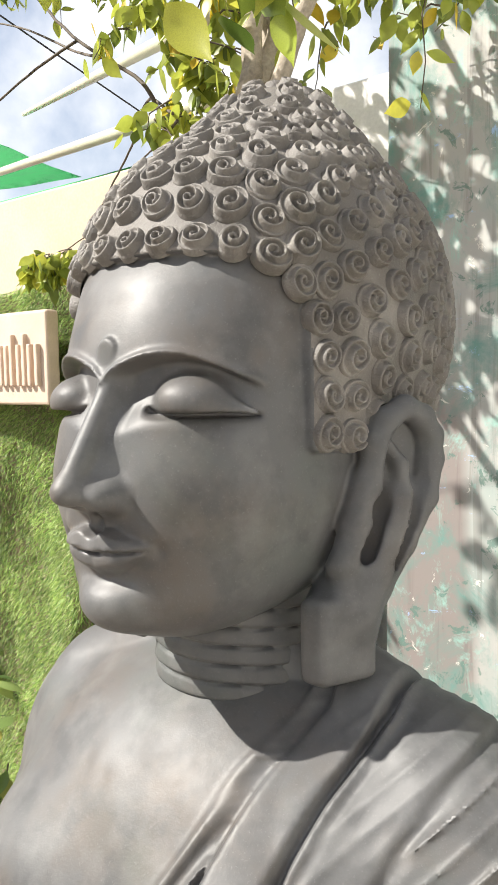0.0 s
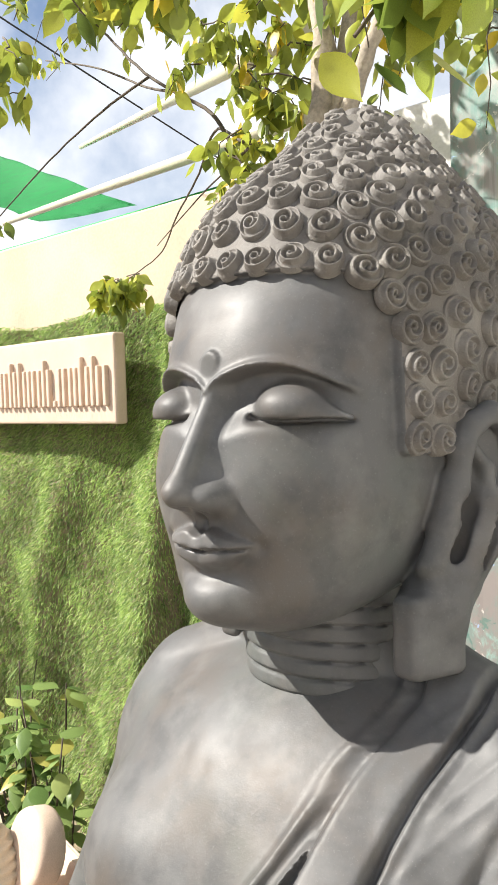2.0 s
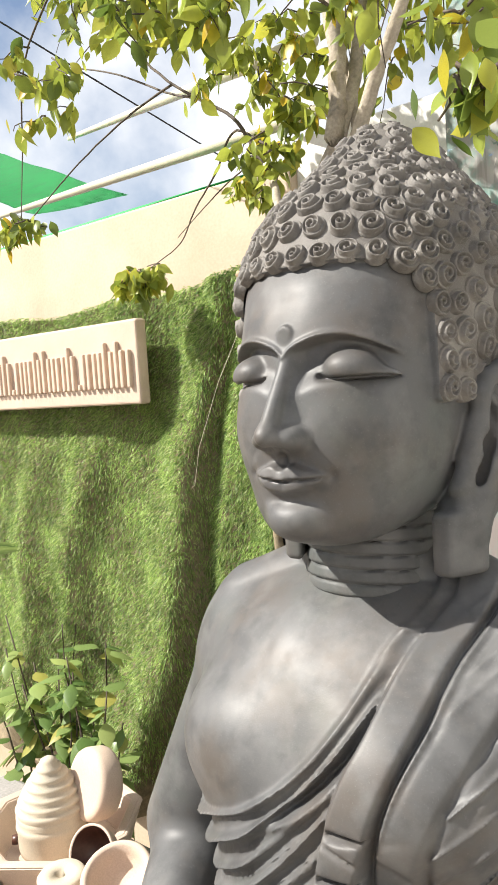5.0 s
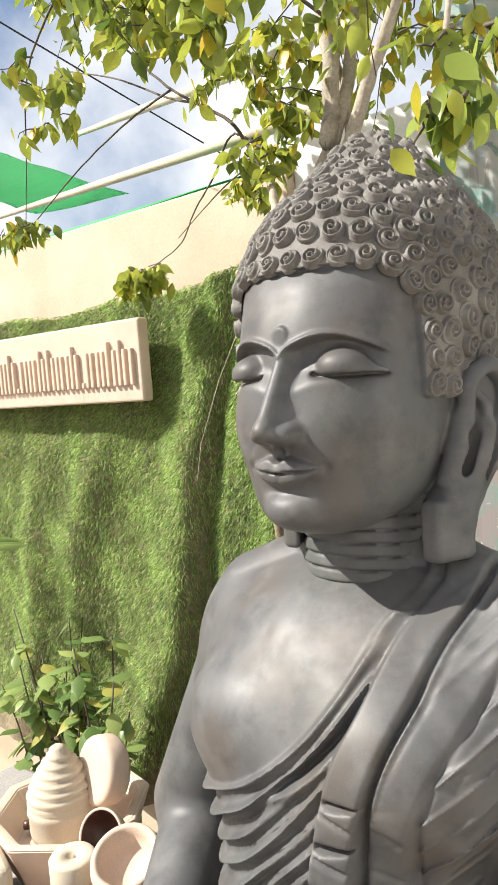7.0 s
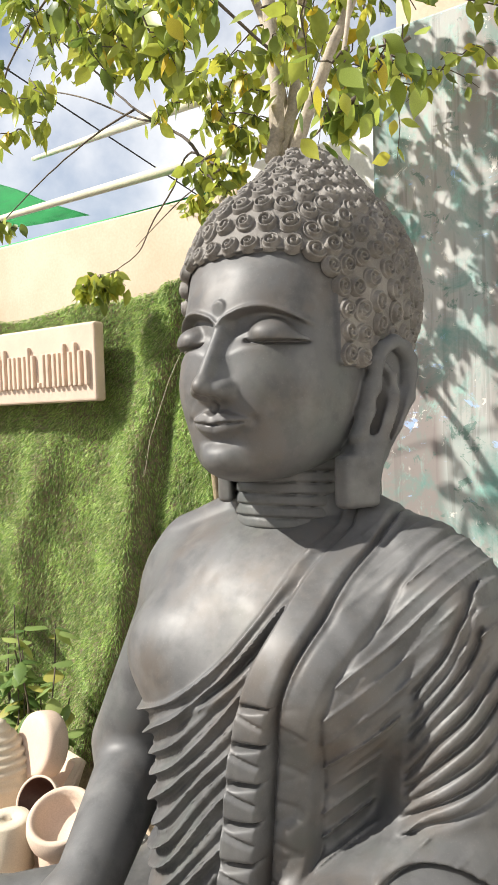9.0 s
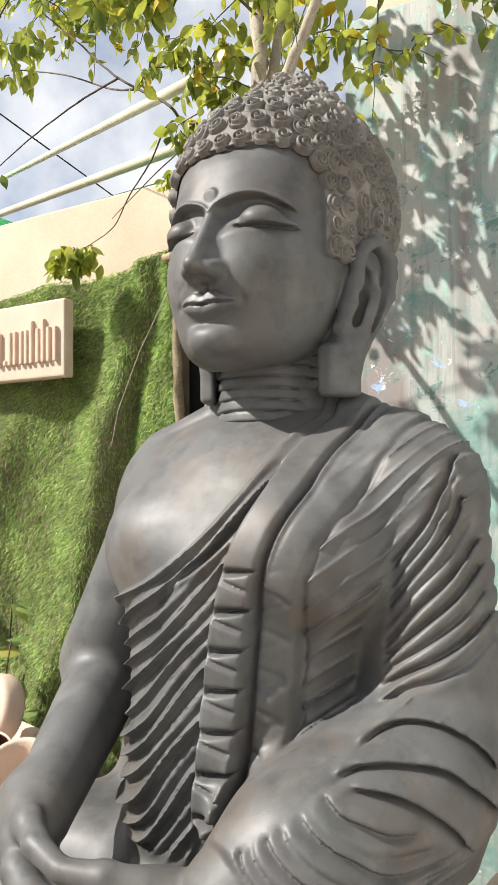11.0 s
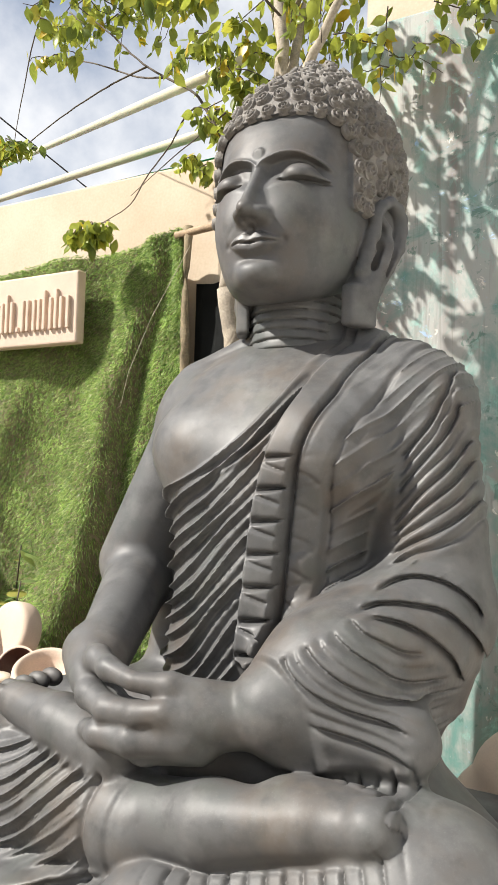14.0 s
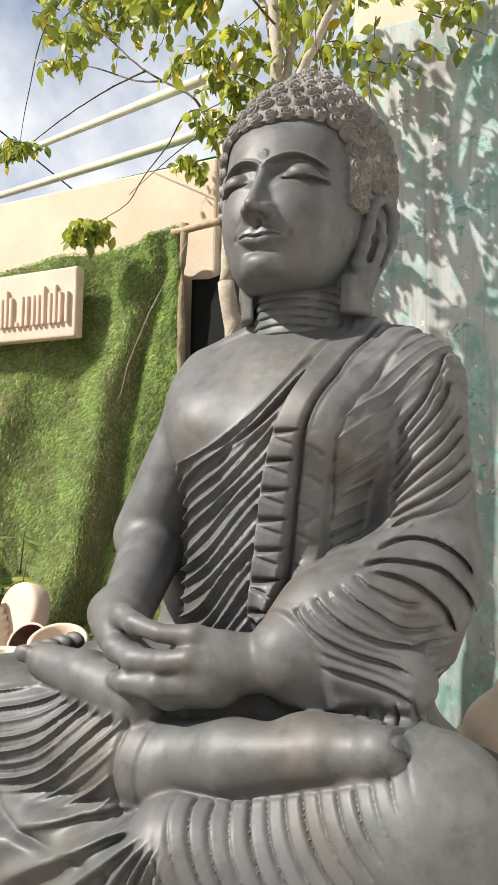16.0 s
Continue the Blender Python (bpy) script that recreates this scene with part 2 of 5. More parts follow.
def smax(a, b, k):
    return -smin(-a, -b, k)


def step(a, b, x):
    t = np.clip((x - a) / (b - a), 0, 1)
    return t * t * (3 - 2 * t)


def ball(p, c, r):
    """An ellipsoid's distance, near enough."""
    q = (p - np.array(c, F)) / np.array(r, F)
    n = np.sqrt((q * q).sum(1)) + 1e-9
    g = np.sqrt(((q / np.array(r, F)) ** 2).sum(1)) + 1e-9
    return n * (n - 1) / g


def rod(p, a, b, ra, rb):
    """A round bar from a to b, with its radius going from ra to rb."""
    a, b = np.array(a, F), np.array(b, F)
    ab = b - a
    h = np.clip(((p - a) @ ab) / (ab @ ab), 0, 1)
    return np.sqrt((((p - a) - h[:, None] * ab) ** 2).sum(1)) - (ra + (rb - ra) * h)


def along(p, a, b):
    a, b = np.array(a, F), np.array(b, F)
    ab = b - a
    return ((p - a) @ ab) / (ab @ ab)


class Form:
    """A field over points; each added shape is worked out near itself alone."""

    def __init__(self, p):
        self.p, self.d = p, np.full(len(p), 0.25, F)
        self.lo, self.hi = p.min(0), p.max(0)

    def near(self, c, r):
        c, r = np.array(c, F), np.array(r, F)
        if (c + r < self.lo).any() or (c - r > self.hi).any():
            return np.empty(0, np.int64)
        i = np.nonzero(np.abs(self.p[:, 0] - c[0]) < r[0])[0]
        i = i[np.abs(self.p[i, 1] - c[1]) < r[1]]
        return i[np.abs(self.p[i, 2] - c[2]) < r[2]]

    def add(self, fn, c, r, k=0.02, cut=False):
        i = self.near(c, r)
        if len(i):
            e = fn(self.p[i])
            self.d[i] = smax(self.d[i], -e, k) if cut else smin(self.d[i], e, k)

    def ball(self, c, r, k=0.02, cut=False):
        m = max(r) + 0.12
        self.add(lambda p: ball(p, c, r), c, (m, m, m), k, cut)

    def rod(self, a, b, ra, rb, k=0.02, cut=False):
        c = [(u + v) / 2 for u, v in zip(a, b)]
        m = [abs(u - v) / 2 + max(ra, rb) + 0.12 for u, v in zip(a, b)]
        self.add(lambda p: rod(p, a, b, ra, rb), c, m, k, cut)

    def line(self, pts, ra, rb, k=0.02, cut=False):
        n = len(pts) - 1
        for j in range(n):
            self.rod(pts[j], pts[j + 1], ra + (rb - ra) * j / n, ra + (rb - ra) * (j + 1) / n, k, cut)

    def shift(self, fn):
        """Moves the surface outwards by fn(points), where it is near."""
        i = np.nonzero(np.abs(self.d) < 0.04)[0]
        self.d[i] -= fn(self.p[i]).astype(F)


def bend(z, zs, vs):
    """A smooth curve through a few values."""
    zs, vs = np.array(zs, float), np.array(vs, float)
    if np.size(z) > 4000:
        fine = np.linspace(zs[0], zs[-1], 900)
        return np.interp(z, fine, bend(fine, zs, vs)).astype(F)
    m = np.gradient(vs, zs)
    j = np.clip(np.searchsorted(zs, z) - 1, 0, len(zs) - 2)
    h = zs[j + 1] - zs[j]
    t = np.clip((z - zs[j]) / h, 0, 1)
    return ((2 * t**3 - 3 * t**2 + 1) * vs[j] + (t**3 - 2 * t**2 + t) * h * m[j] + (-2 * t**3 + 3 * t**2) * vs[j + 1] + (t**3 - t**2) * h * m[j + 1]).astype(F)


def skin(field, lo, hi, h, ratio=6):
    """Vertices and quads of the zero surface of field(points), looked for on a coarse grid first (surface nets)."""
    lo = np.array(lo, F)
    n = [int(math.ceil((b - a) / h / ratio)) * ratio for a, b in zip(lo, hi)]
    cn = [k // ratio + 1 for k in n]
    ax = [lo[i] + np.arange(cn[i], dtype=F) * h * ratio for i in range(3)]
    g = np.stack(np.meshgrid(*ax, indexing="ij"), -1).reshape(-1, 3)
    cd = field(g).reshape(cn)
    reach = h * ratio * 1.7
    cell = np.zeros([k - 1 for k in cn], bool)
    for dx in (0, 1):
        for dy in (0, 1):
            for dz in (0, 1):
                cell |= np.abs(cd[dx : cn[0] - 1 + dx, dy : cn[1] - 1 + dy, dz : cn[2] - 1 + dz]) < reach
    dense = np.repeat(np.repeat(np.repeat(cd[:-1, :-1, :-1], ratio, 0), ratio, 1), ratio, 2).astype(F)
    dense = np.sign(dense) * np.maximum(np.abs(dense), h)
    mask = np.repeat(np.repeat(np.repeat(cell, ratio, 0), ratio, 1), ratio, 2)
    idx = np.argwhere(mask)
    for s in range(0, len(idx), 60000):
        part_idx = idx[s : s + 60000]
        dense[tuple(part_idx.T)] = field((lo + part_idx * F(h)).astype(F))
    f = dense
    s = f < 0
    count = sum(s[dx : s.shape[0] - 1 + dx, dy : s.shape[1] - 1 + dy, dz : s.shape[2] - 1 + dz].astype(np.int8) for dx in (0, 1) for dy in (0, 1) for dz in (0, 1))
    cells = np.argwhere((count > 0) & (count < 8))
    number = np.full(count.shape, -1, np.int32)
    number[tuple(cells.T)] = np.arange(len(cells))
    total, hits = np.zeros((len(cells), 3), F), np.zeros(len(cells), F)
    corner = [(a, b, c) for a in (0, 1) for b in (0, 1) for c in (0, 1)]
    val = {c: f[cells[:, 0] + c[0], cells[:, 1] + c[1], cells[:, 2] + c[2]] for c in corner}
    for c in corner:
        for axis in range(3):
            if c[axis] == 0:
                e = list(c)
                e[axis] = 1
                u, v = val[c], val[tuple(e)]
                cross = (u < 0) != (v < 0)
                t = np.where(cross, u / np.where(cross, u - v, 1), 0)
                q = np.tile(np.array(c, F), (len(cells), 1))
                q[:, axis] = t
                total += q * cross[:, None]
                hits += cross
    verts = lo + (cells + total / hits[:, None]) * h
    quads = []
    for axis in range(3):
        o1, o2 = [k for k in range(3) if k != axis]
        a = [slice(None)] * 3
        b = [slice(None)] * 3
        a[axis], b[axis] = slice(0, -1), slice(1, None)
        edge = np.argwhere(s[tuple(a)] != s[tuple(b)])
        edge = edge[(edge[:, o1] > 0) & (edge[:, o2] > 0) & (edge[:, o1] < s.shape[o1] - 1) & (edge[:, o2] < s.shape[o2] - 1)]
        ring = []
        for d1, d2 in ((1, 1), (0, 1), (0, 0), (1, 0)):
            e = edge.copy()
            e[:, o1] -= d1
            e[:, o2] -= d2
            ring.append(number[tuple(e.T)])
        quad = np.stack(ring, 1)
        inside = s[tuple(edge.T)]
        flip = inside if axis != 1 else ~inside
        quad[~flip] = quad[~flip][:, ::-1]
        quads.append(quad[(quad >= 0).all(1)])
    return verts.astype(float), np.concatenate(quads)


def relax(piece, rounds, share=0.6):
    """Evens out a skin: each vertex goes part of the way to the middle of its neighbours."""
    v, q = piece
    e = np.concatenate([q[:, [0, 1]], q[:, [1, 2]], q[:, [2, 3]], q[:, [3, 0]]])
    n = np.bincount(e[:, 0], minlength=len(v)) + np.bincount(e[:, 1], minlength=len(v))
    for _ in range(rounds):
        m = np.stack([np.bincount(e[:, 0], v[e[:, 1], i], len(v)) + np.bincount(e[:, 1], v[e[:, 0], i], len(v)) for i in range(3)], 1)
        v = v + share * (m / np.maximum(n, 1)[:, None] - v)
    return v, q


def mesh_from(name, pieces, mat, smooth=True):
    """One mesh of several (vertices, quads)."""
    vs, qs, n = [], [], 0
    for v, q in pieces:
        vs.append(np.asarray(v, float))
        qs.append(np.asarray(q) + n)
        n += len(v)
    v, q = np.concatenate(vs), np.concatenate(qs).astype(np.int32)
    me = bpy.data.meshes.new(name)
    me.vertices.add(len(v))
    me.vertices.foreach_set("co", v.ravel().astype(np.float32))
    me.loops.add(q.size)
    me.loops.foreach_set("vertex_index", q.ravel())
    me.polygons.add(len(q))
    me.polygons.foreach_set("loop_start", np.arange(0, q.size, q.shape[1], dtype=np.int32))
    me.polygons.foreach_set("use_smooth", np.full(len(q), smooth))
    me.materials.append(mat)
    me.update(calc_edges=True)
    me.validate()
    return me

# ---- the statue ----
SKULL_C, SKULL_R = (0, 0.015, 2.065), (0.182, 0.220, 0.194)


def face_base(p):
    """Head without features: a loft for the face, an ellipsoid for the skull, the knob on top."""
    x, y, z = np.abs(p[:, 0]), p[:, 1], p[:, 2]
    a = bend(z, [1.705, 1.757, 1.775, 1.81, 1.855, 1.90, 1.95, 2.0, 2.05, 2.12], [0.070, 0.096, 0.111, 0.134, 0.151, 0.159, 0.161, 0.160, 0.156, 0.151])
    yf = bend(z, [1.705, 1.757, 1.772, 1.797, 1.826, 1.86, 1.90, 1.95, 2.0, 2.03, 2.06, 2.10, 2.15], [-0.215, -0.232, -0.243, -0.252, -0.253, -0.256, -0.257, -0.253, -0.247, -0.241, -0.231, -0.212, -0.17])
    yc = F(-0.02)
    q = np.where(y < yc, (yc - y) / (yc - yf), (y - yc) / F(0.19))
    s = ((x / a) ** 2.3 + q**2.3) ** F(1 / 2.3)
    d = (s - 1) * 0.15
    low = 1.752 + 0.060 * step(-0.20, 0.04, y)
    d = smax(d, low - z, 0.035)
    d = smax(d, z - 2.13, 0.05)
    k = np.abs((p - np.array(SKULL_C, F)) / np.array(SKULL_R, F))
    skull = ((k**2.12).sum(1) ** F(1 / 2.12) - 1) * 0.2
    d = smin(d, skull, 0.02)
    return smin(d, ball(p, (0, 0.030, 2.215), (0.083, 0.085, 0.108)), 0.06)


def in_hair(p):
    """Positive inside the hair's outline."""
    x, y, z = np.abs(p[:, 0]), p[:, 1], p[:, 2]
    front = z - 2.112 + 0.10 * np.maximum(x - 0.06, 0)
    side = y + 0.141 - 0.25 * np.maximum(z - 2.06, 0)
    edge = smax(front, side, 0.05)
    return smin(edge, z - 1.932, 0.01)


def ear_shape(p):
    x, y, z = np.abs(p[:, 0]), p[:, 1], p[:, 2]
    back = np.maximum(y + 0.10, 0) * (1.10 + 0.12 * step(1.74, 1.84, z))
    yy = np.where(y > -0.10, -0.10 + back, y)
    q = np.stack([x - (0.166 - 0.052 * (p[:, 0] < 0) + 0.50 * (y + 0.075) + 0.006 * step(1.78, 1.84, z)), yy * 1.14, z], 1).astype(F)
    f = Form(q)
    k = lambda *pts: [(u, v * 1.14, w) for u, v, w in pts]
    slab = np.maximum(np.abs(q[:, 0] + 0.012) - 0.008, ball(q * np.array((0.05, 1, 1), F), (0, -0.030, 1.915), (1, 0.046, 0.052)))
    slab = smin(slab, rod(q, (-0.010, -0.030, 1.87), (-0.006, -0.10, 1.775), 0.030, 0.032), 0.015)
    f.d = np.minimum(f.d, slab)
    f.line(k((0.002, -0.066, 1.895), (0.004, -0.064, 1.938), (0.006, -0.052, 1.959), (0.008, -0.030, 1.970), (0.008, -0.008, 1.961), (0.007, 0.006, 1.942), (0.006, 0.008, 1.918), (0.006, 0.000, 1.880), (0.005, -0.029, 1.836), (0.004, -0.056, 1.793), (0.002, -0.073, 1.757)), 0.0115, 0.0125, 0.006)
    f.line(k((0.0, -0.046, 1.936), (0.004, -0.031, 1.915), (0.006, -0.029, 1.887), (0.006, -0.047, 1.852), (0.006, -0.068, 1.822)), 0.0075, 0.0085, 0.006)
    f.line(k((-0.002, -0.070, 1.90), (0.0, -0.083, 1.86), (0.0, -0.098, 1.82)), 0.012, 0.014, 0.010)
    f.line(k((0.006, -0.100, 1.80), (0.010, -0.088, 1.788), (0.009, -0.070, 1.80)), 0.008, 0.008, 0.008)
    lobe = np.stack([np.abs(q[:, 0] - 0.002) - 0.006, np.abs(q[:, 1] + 0.112) - 0.0245, np.abs(q[:, 2] - 1.750) - 0.033], 1)
    lobe = np.sqrt((np.maximum(lobe, 0) ** 2).sum(1)) + np.minimum(lobe.max(1), 0) - 0.010
    f.d = smin(f.d, lobe, 0.012)
    g = Form(q)
    g.line(k((0.004, -0.050, 1.912), (-0.002, -0.056, 1.875), (0.000, -0.078, 1.832)), 0.0125, 0.0155, 0.004)
    g.line(k((0.012, -0.030, 1.948), (0.011, -0.013, 1.932), (0.012, -0.012, 1.90), (0.013, -0.028, 1.86), (0.015, -0.052, 1.82)), 0.0095, 0.008, 0.005)
    return f.d, g.d


def bell(v, s):
    return np.exp(-((v / s) ** 2))


def brow_line(x):
    return bend(x, [0, 0.008, 0.03, 0.052, 0.073, 0.10, 0.122, 0.15], [1.998, 2.006, 2.017, 2.0225, 2.0225, 2.013, 2.000, 1.980])


def lash_line(x):
    return bend(x, [0.03, 0.044, 0.06, 0.085, 0.105, 0.14], [1.9755, 1.9725, 1.9705, 1.970, 1.970, 1.9675])


def face_relief(p):
    """Brow, sockets, lids, lips and chin as height on the front of the face."""
    x, y, z = np.abs(p[:, 0]), p[:, 1], p[:, 2]
    front = step(-0.09, -0.15, y)
    u = z - brow_line(x)
    out = 0.0036 * bell(u - 0.0008, 0.0034) * (1 - step(0.115, 0.135, x))
    out -= 0.0112 * step(-0.0005, -0.010, u) * (1 - step(0.030, 0.066, -u)) * step(0.004, 0.024, x) * (1 - step(0.09, 0.138, x))
    # cheek under the eye, and the crease from the nose
    out += 0.0050 * bell(x - 0.085, 0.045) * bell(z - 1.905, 0.045)
    out -= 0.0006 * bell(z - (1.895 - 1.0 * (x - 0.036)), 0.007) * step(0.034, 0.04, x) * (1 - step(0.055, 0.07, x))
    # lips: a bowed upper one, a full lower one, a sharp line between
    zm = 1.8500 + 0.0028 * (x / 0.055) ** 2 - 0.0016 * bell(x, 0.008)
    v = z - zm
    hu = bend(x, [0, 0.005, 0.013, 0.03, 0.045, 0.057, 0.08], [0.0145, 0.0155, 0.0185, 0.0130, 0.0070, 0.0015, 0.001])
    hl = bend(x, [0, 0.02, 0.036, 0.048, 0.056, 0.08], [0.0240, 0.0225, 0.0160, 0.0075, 0.002, 0.001])
    s1, s2 = v / hu, -v / hl
    wide = 1 - step(0.026, 0.056, x)
    out += (0.0025 + 0.0095 * wide) * step(-0.0022, 0.0006, v) * (1 - step(0.80, 1.12, s1)) * (1 - 0.35 * np.clip(s1, 0, 1)) * (1 - step(0.053, 0.059, x))
    out += (0.0015 + 0.0078 * wide) * step(0.0004, -0.0032, v) * (1 - step(0.50, 1.15, s2)) * (1 - 0.10 * bell(x, 0.004)) * (1 - step(0.048, 0.057, x))
    out -= 0.0040 * bell(v + 0.0315, 0.008) * (1 - step(0.015, 0.045, x))
    out -= 0.0022 * bell(v + 0.0010, 0.0014) * (1 - step(0.050, 0.057, x))
    out -= 0.0025 * bell(x - 0.059, 0.006) * bell(z - 1.8530, 0.007)
    out -= 0.0035 * bell(x, 0.0055) * bell(z - 1.878, 0.010)
    out += 0.0020 * (bell(x - 0.0085, 0.003)) * bell(z - 1.876, 0.010)
    return out * front


def head_field(p):
    p = p.astype(F)
    f = Form(p)
    x, y, z = np.abs(p[:, 0]), p[:, 1], p[:, 2]
    base = face_base(p)
    f.d = base.astype(F)
    f.shift(face_relief)
    m = np.stack([x, y, z], 1)
    f.p, f.lo, f.hi = m, m.min(0), m.max(0)
    # lids: full near the nose, drawn out to a tail, with a sharp lower edge
    edge = lambda q: lash_line(q[:, 0]) - q[:, 2]
    lid = lambda q: smax(smin(ball(q, (0.070, -0.199, 1.981), (0.0335, 0.0425, 0.0260)), rod(q, (0.086, -0.214, 1.974), (0.124, -0.188, 1.9695), 0.0150, 0.0045), 0.020), edge(q), 0.0025)
    f.add(lid, (0.085, -0.21, 1.98), (0.1, 0.1, 0.08), 0.005)
    f.line([(0.040, -0.232, 1.974), (0.060, -0.240, 1.9685), (0.085, -0.231, 1.968), (0.105, -0.217, 1.968), (0.128, -0.196, 1.966)], 0.0026, 0.0018, 0.002, cut=True)
    slit = lambda q: -0.0055 * bell(q[:, 2] - lash_line(q[:, 0]) + 0.0015, 0.0022) * step(0.038, 0.046, q[:, 0]) * (1 - step(0.112, 0.130, q[:, 0])) * step(-0.12, -0.16, q[:, 1])
    f.shift(slit)
    # nose
    f.rod((0, -0.2335, 2.008), (0, -0.288, 1.914), 0.0075, 0.0110, 0.006)
    f.ball((0, -0.292, 1.9050), (0.0145, 0.0155, 0.0130), 0.008)
    f.ball((0.0200, -0.266, 1.8990), (0.0145, 0.0230, 0.0135), 0.014)
    f.rod((0, -0.221, 2.0), (0, -0.256, 1.908), 0.009, 0.0225, 0.014)
    f.ball((0.0110, -0.276, 1.8850), (0.0070, 0.011, 0.0065), 0.003, cut=True)
    f.ball((0, -0.236, 1.795), (0.034, 0.031, 0.022), 0.022)
    # mark between the brows
    disc = lambda q: np.maximum(np.sqrt(q[:, 0] ** 2 + (q[:, 2] - 2.0265) ** 2) - 0.0118, np.abs(q[:, 1] + 0.236) - 0.0085)
    f.add(disc, (0, -0.235, 2.03), (0.05, 0.05, 0.05), 0.0008)
    # hair shell and ears
    hair = in_hair(p)
    f.d = smin(f.d, smax(base - 0.009, -hair, 0.005), 0.003)
    i = f.near((0.17, -0.05, 1.84), (0.14, 0.2, 0.22))
    if len(i):
        solid, hollow = ear_shape(p[i])
        f.d[i] = smax(smin(f.d[i], solid.astype(F), 0.007), -hollow.astype(F), 0.004)
    # neck with rings and thin grooves between
    q = np.sqrt((x / (0.101 + 0.10 * step(1.73, 1.66, z) * (1.73 - z))) ** 2 + ((y + 0.040) / 0.104) ** 2)
    ring = (z - 1.690 + 0.10 * (y + 0.15)) / 0.0200
    fr = ring - np.floor(ring)
    rise = 0.0034 * (1 - fr) - 0.0055 * np.minimum(bell(fr, 0.08) + bell(fr - 1, 0.08), 1)
    nd = (q - 1) * 0.105 - rise * step(1.64, 1.66, z)
    nd = np.maximum(nd, z - 1.83)
    f.d = smin(f.d, nd.astype(F), 0.004)
    return f.d


def curl(turns=2.6, hand=1):
    """A snail-shell curl lying on the xy plane, radius 1, height 1."""
    rings, segs = 19, 26
    v, q = [], []
    for r in range(rings):
        rr = (r / (rings - 1)) ** 0.9
        for s in range(segs):
            th = 2 * math.pi * s / segs
            wave = 0.5 + 0.5 * math.cos(2 * math.pi * (rr * turns) - hand * th)
            h = 0.34 * (1 - rr**6) + 0.16 * (1 - rr * rr) + 0.62 * (wave**1.2) * (1 - rr**8) * (0.35 + 0.65 * min(1, rr * 4))
            if r == rings - 1:
                h = -0.55
            v.append((rr * math.cos(th), rr * math.sin(th), h))
    for r in range(rings - 1):
        for s in range(segs):
            t = (s + 1) % segs
            q.append((r * segs + s, (r + 1) * segs + s, (r + 1) * segs + t, r * segs + t))
    return np.array(v), np.array(q)


def on_head(way):
    """Where rays from the middle of the head leave the hair, and the normals there."""
    c = np.array((0, 0.02, 2.06))
    way = way / np.linalg.norm(way, axis=1, keepdims=True)
    near, far = np.full(len(way), 0.10), np.full(len(way), 0.42)
    for _ in range(22):
        mid = (near + far) / 2
        out = face_base((c + way * mid[:, None]).astype(F)) - 0.008 > 0
        far, near = np.where(out, mid, far), np.where(out, near, mid)
    p = c + way * near[:, None]
    n = np.stack([face_base((p + e).astype(F)) - face_base((p - e).astype(F)) for e in np.eye(3) * 0.006], 1)
    return p, n / np.linalg.norm(n, axis=1, keepdims=True)


